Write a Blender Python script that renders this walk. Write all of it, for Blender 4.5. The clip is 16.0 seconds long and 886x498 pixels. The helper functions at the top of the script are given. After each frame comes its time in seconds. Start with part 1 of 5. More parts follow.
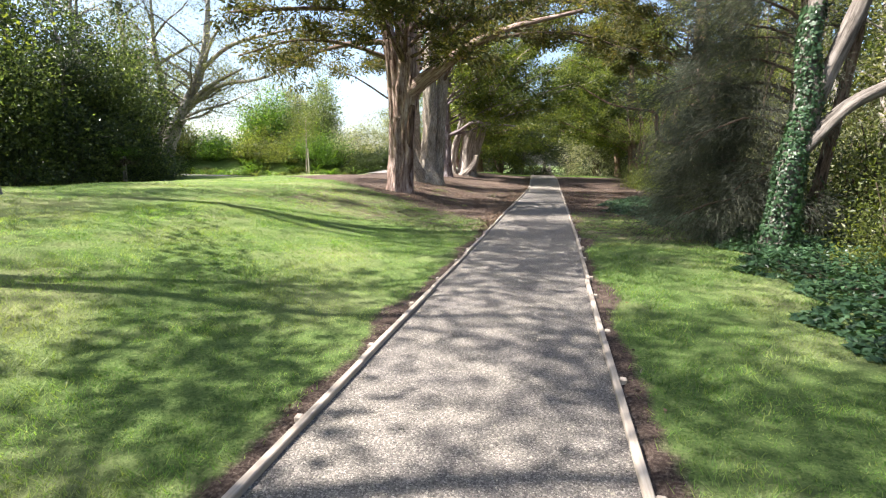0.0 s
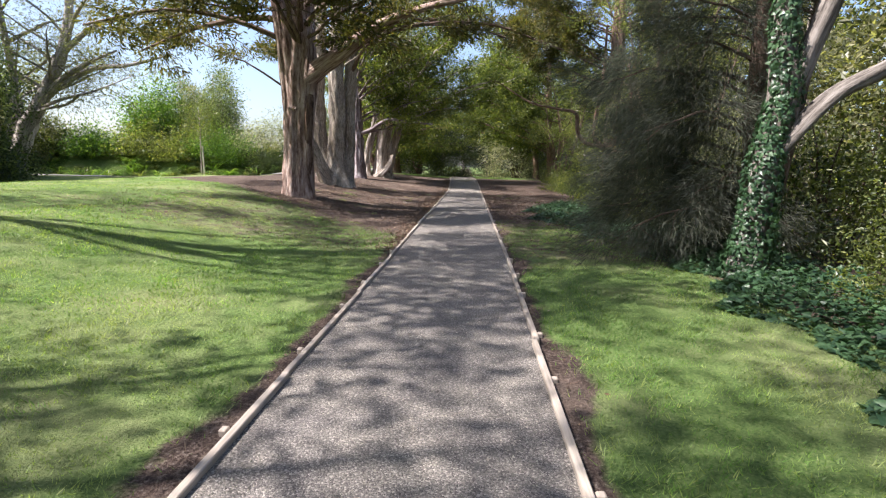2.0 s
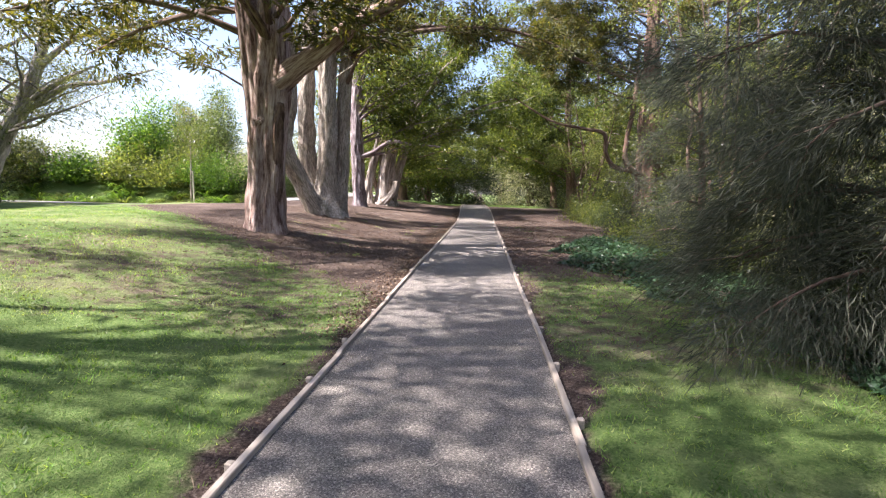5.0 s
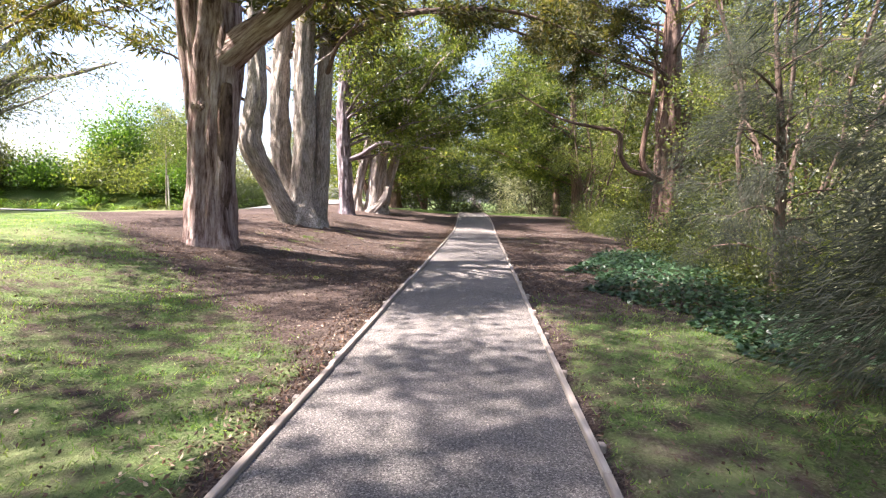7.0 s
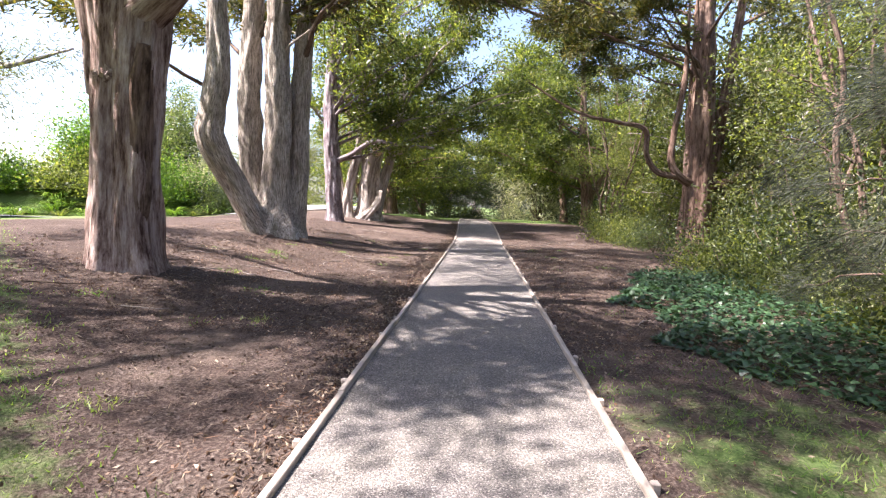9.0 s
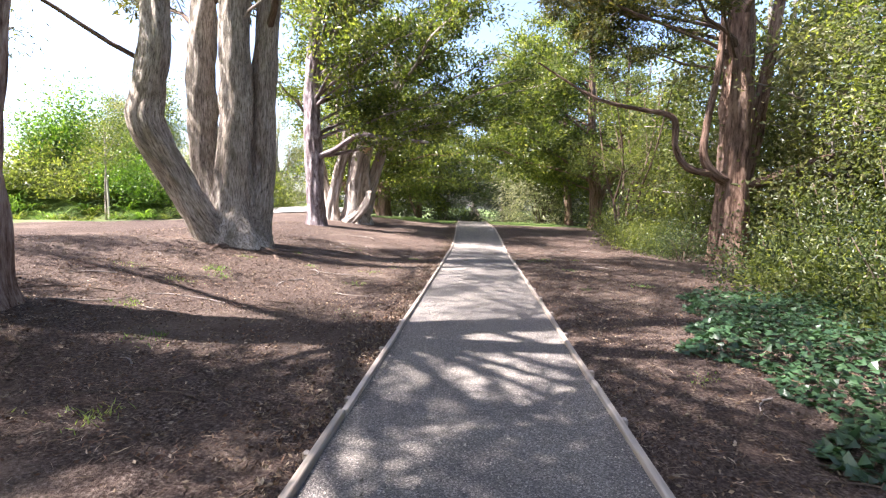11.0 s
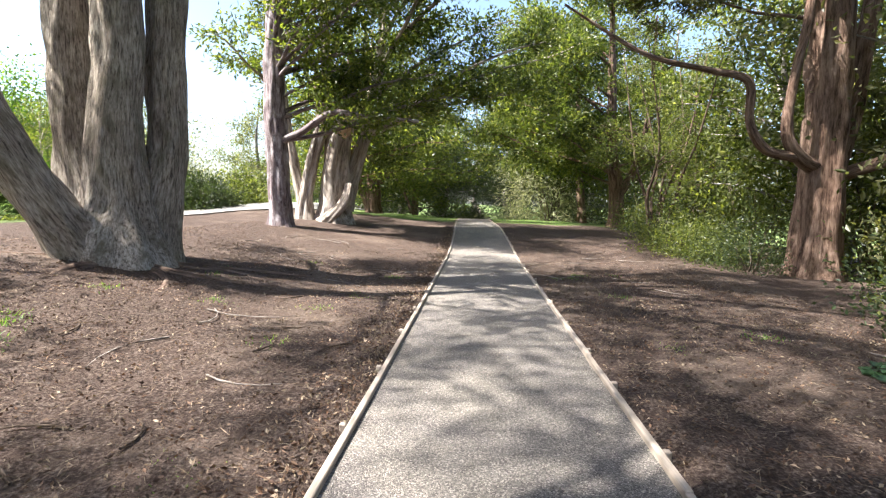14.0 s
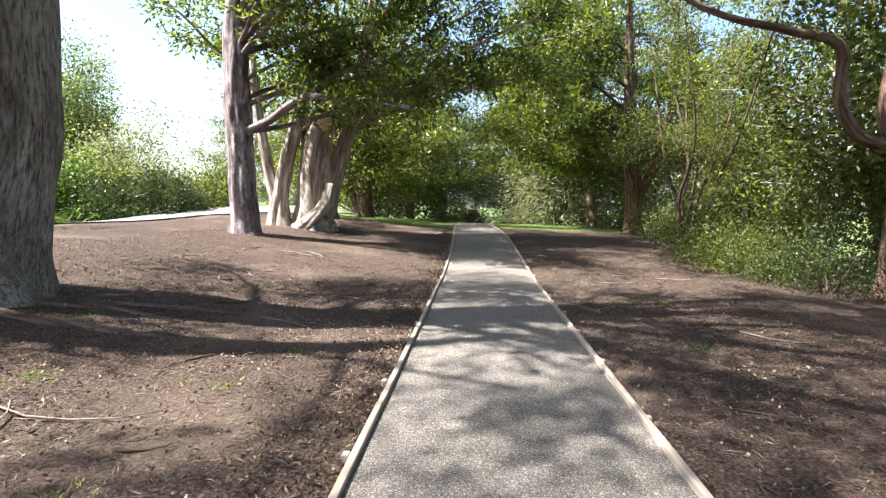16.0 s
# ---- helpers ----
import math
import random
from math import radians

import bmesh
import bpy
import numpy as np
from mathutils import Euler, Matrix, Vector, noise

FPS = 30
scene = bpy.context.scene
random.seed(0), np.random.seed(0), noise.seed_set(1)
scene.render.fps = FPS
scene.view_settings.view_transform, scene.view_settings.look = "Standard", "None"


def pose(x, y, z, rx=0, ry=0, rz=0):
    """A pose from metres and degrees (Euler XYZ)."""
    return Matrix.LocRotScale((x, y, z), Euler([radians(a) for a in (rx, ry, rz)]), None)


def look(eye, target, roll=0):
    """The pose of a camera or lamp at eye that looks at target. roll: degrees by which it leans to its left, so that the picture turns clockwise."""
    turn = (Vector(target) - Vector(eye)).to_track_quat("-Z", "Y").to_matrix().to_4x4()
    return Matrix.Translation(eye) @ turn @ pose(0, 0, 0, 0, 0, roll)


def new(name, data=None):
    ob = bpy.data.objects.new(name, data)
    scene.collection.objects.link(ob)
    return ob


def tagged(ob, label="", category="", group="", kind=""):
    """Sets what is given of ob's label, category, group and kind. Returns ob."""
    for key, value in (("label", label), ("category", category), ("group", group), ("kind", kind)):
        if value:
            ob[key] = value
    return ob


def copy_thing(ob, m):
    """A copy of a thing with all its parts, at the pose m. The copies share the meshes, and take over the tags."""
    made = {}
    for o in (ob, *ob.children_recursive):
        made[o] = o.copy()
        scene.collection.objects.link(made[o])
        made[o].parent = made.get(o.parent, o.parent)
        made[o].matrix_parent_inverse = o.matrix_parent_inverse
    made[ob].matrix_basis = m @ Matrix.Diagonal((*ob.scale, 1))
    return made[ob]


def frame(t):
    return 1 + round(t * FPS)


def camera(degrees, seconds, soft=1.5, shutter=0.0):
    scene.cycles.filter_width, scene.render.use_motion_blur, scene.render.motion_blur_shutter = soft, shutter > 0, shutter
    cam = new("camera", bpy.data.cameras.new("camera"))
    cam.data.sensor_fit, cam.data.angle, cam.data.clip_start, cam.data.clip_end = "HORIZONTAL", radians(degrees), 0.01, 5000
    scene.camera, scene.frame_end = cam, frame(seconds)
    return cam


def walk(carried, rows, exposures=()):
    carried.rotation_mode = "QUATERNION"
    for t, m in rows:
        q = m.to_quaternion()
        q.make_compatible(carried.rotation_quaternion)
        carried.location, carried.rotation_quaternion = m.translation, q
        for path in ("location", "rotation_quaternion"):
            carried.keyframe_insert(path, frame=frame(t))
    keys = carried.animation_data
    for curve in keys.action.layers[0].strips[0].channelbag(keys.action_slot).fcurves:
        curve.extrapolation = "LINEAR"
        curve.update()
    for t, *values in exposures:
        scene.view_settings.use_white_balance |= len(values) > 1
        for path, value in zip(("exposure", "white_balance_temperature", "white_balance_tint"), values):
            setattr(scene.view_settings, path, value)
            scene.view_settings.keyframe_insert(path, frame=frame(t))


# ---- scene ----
cam = camera(82.6, 16.0, 1.25)
METRES, EYE, TILT, LEAN, TURN = 21.4, 1.5, 0.0, 0.0, 11.7
ROWS = [
    (0.0, 0.0, 0.0, 0.0, 0.15, -9.64, -0.87),
    (0.5, 0.0055, 0.0282, 0.0007, -2.25, -9.65, -1.12),
    (1.0, 0.0116, 0.0566, 0.0004, -6.59, -9.53, -1.4),
    (1.5, 0.0161, 0.0867, -0.0006, -8.09, -9.49, -1.44),
    (2.0, 0.0206, 0.115, -0.0003, -8.79, -9.36, -1.31),
    (2.5, 0.0282, 0.1423, 0.0007, -8.79, -9.36, -1.25),
    (3.0, 0.0363, 0.1719, 0.0013, -8.44, -9.36, -1.16),
    (3.5, 0.0446, 0.1987, 0.0017, -8.14, -9.06, -1.22),
    (4.0, 0.0488, 0.2248, 0.0015, -7.65, -7.92, -1.34),
    (6.5, 0.0711, 0.3784, -0.002, -7.29, -5.74, -1.55),
    (7.0, 0.08, 0.4088, -0.003, -7.54, -5.48, -1.56),
    (7.5, 0.087, 0.4419, -0.0042, -7.67, -5.25, -1.71),
    (8.0, 0.0913, 0.4749, -0.0042, -7.71, -5.13, -1.72),
    (8.5, 0.0954, 0.5078, -0.0031, -7.66, -5.01, -1.76),
    (9.0, 0.0968, 0.5393, -0.0016, -7.65, -4.92, -1.7),
    (11.5, 0.1242, 0.6937, -0.0007, -7.89, -4.74, -1.62),
    (12.0, 0.1322, 0.724, 0.0008, -7.79, -4.85, -1.6),
    (12.5, 0.1388, 0.756, 0.0012, -7.78, -5.23, -1.52),
    (13.0, 0.1449, 0.7893, 0.0005, -7.76, -5.35, -1.54),
    (13.5, 0.1482, 0.822, -0.0006, -7.79, -5.24, -1.51),
    (14.0, 0.1529, 0.8526, 0.0001, -7.83, -5.27, -1.47),
    (14.5, 0.1584, 0.8855, 0.0006, -7.79, -5.31, -1.49),
    (15.0, 0.1644, 0.917, 0.0015, -7.76, -5.11, -1.44),
    (15.5, 0.1698, 0.9493, 0.0011, -7.9, -5.05, -1.48),
    (16.0, 0.1751, 0.9825, 0.0007, -7.9, -4.95, -1.41),
]
SUN, SKY = 4.7, 0.075
EXPOSURE = [(0.0, 2.22, 6350, 12), (2.0, 1.88, 6150, 16), (4.2, 2.04, 6150, 19), (6.5, 2.62, 6250, 22), (8.0, 2.55, 6200, 22), (11.5, 2.8, 6150, 18), (13.0, 2.6, 6250, 13), (16.0, 2.45, 6200, 10)]
walk(cam, [(t, pose(0, 0, EYE, TILT, LEAN, TURN) @ pose(METRES * x, METRES * y, METRES * z, 90 + pitch, roll, yaw)) for t, x, y, z, yaw, pitch, roll in ROWS], EXPOSURE)

# ---- world, sun ----
SUN_EL, SUN_AZ = 54.0, 15.0      # height above the horizon; degrees behind the left hand
to_sun = Vector((-math.cos(radians(SUN_AZ)) * math.cos(radians(SUN_EL)), -math.sin(radians(SUN_AZ)) * math.cos(radians(SUN_EL)), math.sin(radians(SUN_EL))))
world = bpy.data.worlds.new("sky")
scene.world = world
world.use_nodes = True
wn = world.node_tree
sky = wn.nodes.new("ShaderNodeTexSky")
sky.sky_type = "NISHITA"
sky.sun_disc = False
sky.sun_elevation = radians(SUN_EL)
sky.sun_rotation = math.atan2(to_sun.x, to_sun.y)
sky.air_density, sky.dust_density, sky.ozone_density = 1.0, 2.2, 1.0
wn.nodes["Background"].inputs[1].default_value = SKY
wn.links.new(sky.outputs[0], wn.nodes["Background"].inputs[0])
sun = new("sun", bpy.data.lights.new("sun", "SUN"))
sun.data.energy, sun.data.angle, sun.data.color = SUN, radians(0.8), (1.0, 0.94, 0.84)
sun.matrix_world = look((0, 0, 30), tuple(Vector((0, 0, 30)) - to_sun))


# ---- materials ----
def nodes_of(name):
    m = bpy.data.materials.new(name)
    m.use_nodes = True
    nt = m.node_tree
    return m, nt, nt.nodes["Principled BSDF"]


def node(nt, kind, **values):
    n = nt.nodes.new(kind)
    for k, v in values.items():
        n.inputs[k.replace("_", " ")].default_value = v
    return n


def ramp(nt, source, stops):
    r = nt.nodes.new("ShaderNodeValToRGB")
    while len(r.color_ramp.elements) < len(stops):
        r.color_ramp.elements.new(0.5)
    for e, (p, c) in zip(r.color_ramp.elements, stops):
        e.position, e.color = p, (*c, 1)
    nt.links.new(source, r.inputs[0])
    return r.outputs[0]


def mixed(nt, factor, a, b, blend="MIX"):
    m = nt.nodes.new("ShaderNodeMix")
    m.data_type, m.blend_type = "RGBA", blend
    for value, socket in ((factor, m.inputs[0]), (a, m.inputs[6]), (b, m.inputs[7])):
        if isinstance(value, (int, float)):
            socket.default_value = value
        elif isinstance(value, tuple):
            socket.default_value = (*value, 1)
        else:
            nt.links.new(value, socket)
    return m.outputs[2]


def noise_of(nt, vector, scale, detail=4.0, rough=0.6, stretch=(1, 1, 1)):
    mp = nt.nodes.new("ShaderNodeMapping")
    mp.inputs["Scale"].default_value = stretch
    nt.links.new(vector, mp.inputs[0])
    n = node(nt, "ShaderNodeTexNoise", Scale=scale, Detail=detail, Roughness=rough)
    nt.links.new(mp.outputs[0], n.inputs["Vector"])
    return n.outputs[0]


def bump_of(nt, bsdf, height, strength, distance):
    b = node(nt, "ShaderNodeBump", Strength=strength, Distance=distance)
    nt.links.new(height, b.inputs["Height"])
    nt.links.new(b.outputs[0], bsdf.inputs["Normal"])


def maths(nt, op, a, b):
    m = nt.nodes.new("ShaderNodeMath")
    m.operation = op
    for v, s in ((a, m.inputs[0]), (b, m.inputs[1])):
        if isinstance(v, (int, float)):
            s.default_value = v
        else:
            nt.links.new(v, s)
    return m.outputs[0]


def leaf_material(name, colours, through_light=0.4, rough=0.5, tint=(1.1, 1.15, 0.4), dry=None, mute=0.14):
    """Leaves: colour varies leaf by leaf; some light passes through the blade."""
    muted = []
    for c in colours:
        grey = 0.3 * c[0] + 0.6 * c[1] + 0.1 * c[2]
        muted.append(tuple(v + (grey * w - v) * mute for v, w in zip(c, (1.15, 1.0, 0.62))))
    colours = muted
    m, nt, b = nodes_of(name)
    geo = nt.nodes.new("ShaderNodeNewGeometry")
    n = len(colours)
    col = ramp(nt, geo.outputs["Random Per Island"], [(i / max(1, n - 1), c) for i, c in enumerate(colours)])
    tc = nt.nodes.new("ShaderNodeTexCoord")
    patch = noise_of(nt, tc.outputs["Object"], 0.9, 2.0)
    col = mixed(nt, 1.0, col, ramp(nt, patch, [(0.3, (0.5, 0.54, 0.5)), (0.7, (1.35, 1.28, 1.2))]), "MULTIPLY")
    spray = noise_of(nt, tc.outputs["Object"], 3.2, 2.0)
    col = mixed(nt, 1.0, col, ramp(nt, spray, [(0.32, (0.66, 0.68, 0.66)), (0.68, (1.25, 1.22, 1.2))]), "MULTIPLY")
    if dry:
        col = mixed(nt, ramp(nt, noise_of(nt, tc.outputs["Object"], 0.55, 5.0, 0.65), [(0.48, (0, 0, 0)), (0.68, (0.7, 0.7, 0.7))]), col, dry)
    nt.links.new(col, b.inputs["Base Color"])
    b.inputs["Roughness"].default_value = rough
    b.inputs["Specular IOR Level"].default_value = 0.35
    tr = nt.nodes.new("ShaderNodeBsdfTranslucent")
    nt.links.new(mixed(nt, 1.0, col, tuple(2.0 * c for c in tint), "MULTIPLY"), tr.inputs[0])
    mx = nt.nodes.new("ShaderNodeMixShader")
    mx.inputs[0].default_value = through_light
    nt.links.new(b.outputs[0], mx.inputs[1])
    nt.links.new(tr.outputs[0], mx.inputs[2])
    nt.links.new(mx.outputs[0], nt.nodes["Material Output"].inputs[0])
    return m


def bark_material(name, dark, mid, light, fibre=1.0, relief=0.03, blotch=None):
    """Bark: fibres that run along the stem, ridges, grey weathering and blotches."""
    m, nt, b = nodes_of(name)
    at = nt.nodes.new("ShaderNodeAttribute")
    at.attribute_name = "grain"
    v = at.outputs["Vector"]
    ridges = noise_of(nt, v, 11.0 * fibre, 6.0, 0.7, (1, 1, 0.14))
    fine = noise_of(nt, v, 46.0 * fibre, 5.0, 0.65, (1, 1, 0.12))
    wide = noise_of(nt, v, 1.3, 3.0, 0.55, (1, 1, 0.5))
    h = maths(nt, "ADD", ridges, maths(nt, "MULTIPLY", fine, 0.4))
    col = ramp(nt, maths(nt, "MULTIPLY", h, 0.715), [(0.39, dark), (0.485, mid), (0.6, light)])
    col = mixed(nt, 1.0, col, ramp(nt, wide, [(0.3, (0.65, 0.6, 0.58)), (0.7, (1.2, 1.2, 1.2))]), "MULTIPLY")
    if blotch:
        spots = noise_of(nt, v, 4.0, 5.0, 0.65, (1, 1, 0.45))
        col = mixed(nt, ramp(nt, spots, [(0.52, (0, 0, 0)), (0.66, (0.7, 0.7, 0.7))]), col, blotch)
    nt.links.new(col, b.inputs["Base Color"])
    b.inputs["Roughness"].default_value = 0.9
    b.inputs["Specular IOR Level"].default_value = 0.15
    bump_of(nt, b, h, 1.0, relief)
    return m


BARK_CYPRESS = bark_material("bark_cypress", (0.08, 0.042, 0.032), (0.29, 0.205, 0.172), (0.52, 0.43, 0.385), 1.0, 0.06)
BARK_REDWOOD = bark_material("bark_red", (0.05, 0.03, 0.022), (0.155, 0.102, 0.076), (0.28, 0.2, 0.155), 1.1, 0.045)
BARK_GREY = bark_material("bark_grey", (0.095, 0.078, 0.064), (0.36, 0.315, 0.265), (0.62, 0.565, 0.49), 3.0, 0.05, (0.17, 0.15, 0.105))
BARK_PALE = bark_material("bark_pale", (0.11, 0.088, 0.072), (0.34, 0.295, 0.255), (0.56, 0.515, 0.465), 0.8, 0.025)
# the pale blotch colour here paints sunlit spots on the trunk
BARK_DAPPLED = bark_material("bark_dappled", (0.05, 0.04, 0.042), (0.17, 0.135, 0.14), (0.34, 0.3, 0.31), 0.9, 0.02, (0.5, 0.46, 0.47))
BARK_GUM = bark_material("bark_gum", (0.1, 0.087, 0.076), (0.29, 0.26, 0.235), (0.5, 0.465, 0.43), 0.9, 0.02)
BARK_IVY = bark_material("bark_ivy_tree", (0.045, 0.039, 0.035), (0.135, 0.12, 0.108), (0.235, 0.215, 0.198), 1.1, 0.02)
BARK_ROOT = bark_material("bark_root", (0.04, 0.027, 0.021), (0.125, 0.088, 0.068), (0.23, 0.175, 0.14), 1.6, 0.015)
TWIG = bark_material("twig", (0.03, 0.022, 0.016), (0.09, 0.068, 0.05), (0.18, 0.145, 0.115), 2.0, 0.008)

LEAF_CYPRESS = leaf_material("leaf_cypress", [(0.028, 0.038, 0.014), (0.052, 0.066, 0.02), (0.1, 0.105, 0.03), (0.09, 0.07, 0.03)], 0.36, 0.6, (1.15, 1.1, 0.35))
LEAF_BROAD = leaf_material("leaf_broad", [(0.032, 0.053, 0.017), (0.06, 0.09, 0.024), (0.1, 0.134, 0.034), (0.155, 0.175, 0.052)], 0.5, 0.35, (1.12, 1.14, 0.4))
LEAF_DARK = leaf_material("leaf_dark", [(0.016, 0.03, 0.013), (0.032, 0.054, 0.019), (0.06, 0.09, 0.032)], 0.28, 0.4)
LEAF_HEDGE = leaf_material("leaf_hedge", [(0.04, 0.062, 0.025), (0.085, 0.12, 0.045), (0.17, 0.21, 0.085)], 0.42, 0.32, (1.0, 1.1, 0.5))
LEAF_NEEDLE = leaf_material("leaf_needle", [(0.034, 0.041, 0.034), (0.056, 0.066, 0.054), (0.075, 0.085, 0.07)], 0.42, 0.75, (0.92, 1.0, 0.8))
LEAF_SHRUB = leaf_material("leaf_shrub", [(0.038, 0.055, 0.019), (0.075, 0.102, 0.032), (0.115, 0.15, 0.049), (0.165, 0.188, 0.07)], 0.5, 0.42, (1.12, 1.14, 0.4))
LEAF_BRIGHT = leaf_material("leaf_bright", [(0.045, 0.095, 0.018), (0.09, 0.17, 0.028), (0.17, 0.26, 0.045)], 0.32, 0.4, (1.05, 1.15, 0.4), None, 0.0)
LEAF_SILVER = leaf_material("leaf_silver", [(0.11, 0.12, 0.075), (0.18, 0.19, 0.12), (0.3, 0.31, 0.21)], 0.35, 0.5, (1.0, 1.1, 0.6))
LEAF_GUM = leaf_material("leaf_gum", [(0.07, 0.082, 0.042), (0.11, 0.122, 0.065), (0.18, 0.18, 0.1)], 0.45, 0.4, (1.1, 1.15, 0.5))
LEAF_IVY = leaf_material("leaf_ivy", [(0.018, 0.044, 0.022), (0.032, 0.07, 0.034), (0.052, 0.1, 0.046)], 0.15, 0.4, (0.9, 1.1, 0.5), None, 0.0)
GRASS = leaf_material("grass_blade", [(0.05, 0.112, 0.026), (0.085, 0.17, 0.038), (0.135, 0.215, 0.06), (0.21, 0.25, 0.095)], 0.4, 0.5, (1.05, 1.15, 0.4), (0.25, 0.255, 0.125), 0.0)
LITTER = leaf_material("leaf_litter", [(0.04, 0.02, 0.014), (0.08, 0.042, 0.028), (0.13, 0.07, 0.045), (0.18, 0.13, 0.095), (0.33, 0.27, 0.215)], 0.05, 0.7, (1.0, 0.8, 0.5))


def ground_material():
    """Lawn that wears into red-brown needle mulch; the two meet along ragged lines."""
    m, nt, b = nodes_of("ground")
    at = nt.nodes.new("ShaderNodeAttribute")
    at.attribute_name = "mulch"
    tc = nt.nodes.new("ShaderNodeTexCoord")
    p = tc.outputs["Object"]
    big = noise_of(nt, p, 0.5, 4.0)
    mid = noise_of(nt, p, 3.5, 5.0, 0.65)
    fine = noise_of(nt, p, 38.0, 5.0, 0.7)
    edge = maths(nt, "ADD", at.outputs["Fac"], maths(nt, "MULTIPLY", maths(nt, "SUBTRACT", mid, 0.5), 0.9))
    mask = ramp(nt, edge, [(0.38, (0, 0, 0)), (0.62, (1, 1, 1))])
    grass = ramp(nt, fine, [(0.3, (0.045, 0.082, 0.022)), (0.52, (0.105, 0.158, 0.046)), (0.75, (0.2, 0.235, 0.095))])
    grass = mixed(nt, ramp(nt, big, [(0.48, (0, 0, 0)), (0.68, (0.6, 0.6, 0.6))]), grass, (0.25, 0.25, 0.125))
    soil = ramp(nt, fine, [(0.34, (0.018, 0.013, 0.011)), (0.5, (0.075, 0.052, 0.043)), (0.64, (0.18, 0.145, 0.122)), (0.8, (0.4, 0.355, 0.305))])
    soil = mixed(nt, ramp(nt, mid, [(0.45, (0, 0, 0)), (0.7, (0.65, 0.65, 0.65))]), soil, (0.07, 0.047, 0.038))
    soil = mixed(nt, ramp(nt, big, [(0.52, (0, 0, 0)), (0.7, (0.65, 0.65, 0.65))]), soil, (0.18, 0.138, 0.11))
    needle = noise_of(nt, p, 60.0, 4.0, 0.7, (1, 0.12, 1))
    soil = mixed(nt, ramp(nt, needle, [(0.55, (0, 0, 0)), (0.68, (0.5, 0.5, 0.5))]), soil, (0.2, 0.153, 0.118))
    nt.links.new(mixed(nt, mask, grass, soil), b.inputs["Base Color"])
    b.inputs["Roughness"].default_value = 0.95
    b.inputs["Specular IOR Level"].default_value = 0.1
    bump_of(nt, b, maths(nt, "ADD", fine, maths(nt, "MULTIPLY", mid, 1.5)), 1.0, 0.045)
    return m


def gravel_material():
    m, nt, b = nodes_of("gravel")
    tc = nt.nodes.new("ShaderNodeTexCoord")
    p = tc.outputs["Object"]
    vo = node(nt, "ShaderNodeTexVoronoi", Scale=130.0)
    nt.links.new(p, vo.inputs["Vector"])
    sep = nt.nodes.new("ShaderNodeSeparateColor")
    nt.links.new(vo.outputs["Color"], sep.inputs[0])
    stone = ramp(nt, sep.outputs[0], [(0.0, (0.074, 0.067, 0.062)), (0.4, (0.148, 0.135, 0.125)), (0.8, (0.218, 0.2, 0.18)), (1.0, (0.4, 0.37, 0.33))])
    wide = noise_of(nt, p, 1.4, 4.0)
    col = mixed(nt, 1.0, stone, ramp(nt, wide, [(0.3, (0.78, 0.76, 0.78)), (0.7, (1.15, 1.12, 1.06))]), "MULTIPLY")
    nt.links.new(col, b.inputs["Base Color"])
    b.inputs["Roughness"].default_value = 0.85
    b.inputs["Specular IOR Level"].default_value = 0.3
    lump = noise_of(nt, p, 160.0, 3.0)
    bump_of(nt, b, maths(nt, "ADD", maths(nt, "MULTIPLY", vo.outputs["Distance"], -0.9), lump), 0.8, 0.012)
    return m


def plain_material(name, a, c, scale=12.0, rough=0.8, relief=0.004, stretch=(1, 1, 1)):
    m, nt, b = nodes_of(name)
    tc = nt.nodes.new("ShaderNodeTexCoord")
    n = noise_of(nt, tc.outputs["Object"], scale, 5.0, 0.65, stretch)
    w = noise_of(nt, tc.outputs["Object"], scale * 0.11, 3.0, 0.5, stretch)
    info = nt.nodes.new("ShaderNodeObjectInfo")
    col = mixed(nt, 1.0, ramp(nt, n, [(0.32, a), (0.68, c)]), ramp(nt, w, [(0.3, (0.7, 0.7, 0.7)), (0.7, (1.15, 1.15, 1.15))]), "MULTIPLY")
    col = mixed(nt, 1.0, col, ramp(nt, info.outputs["Random"], [(0.0, (0.82, 0.8, 0.78)), (1.0, (1.1, 1.1, 1.1))]), "MULTIPLY")
    nt.links.new(col, b.inputs["Base Color"])
    b.inputs["Roughness"].default_value = rough
    bump_of(nt, b, n, 0.7, relief)
    return m


GROUND, GRAVEL = ground_material(), gravel_material()
TIMBER = plain_material("edging_timber", (0.27, 0.22, 0.18), (0.5, 0.43, 0.36), 30.0, 0.8, 0.003, (1, 0.06, 1))
ASPHALT = plain_material("drive", (0.17, 0.165, 0.16), (0.3, 0.29, 0.28), 60.0, 0.9, 0.004)
STONE = plain_material("stone", (0.2, 0.17, 0.14), (0.45, 0.4, 0.34), 9.0, 0.85, 0.01)
STAKE = plain_material("stake_wood", (0.35, 0.31, 0.25), (0.6, 0.55, 0.46), 25.0, 0.8, 0.003, (1, 1, 0.1))
CUT = plain_material("cut_wood", (0.4, 0.28, 0.17), (0.62, 0.47, 0.31), 30.0, 0.8, 0.002)


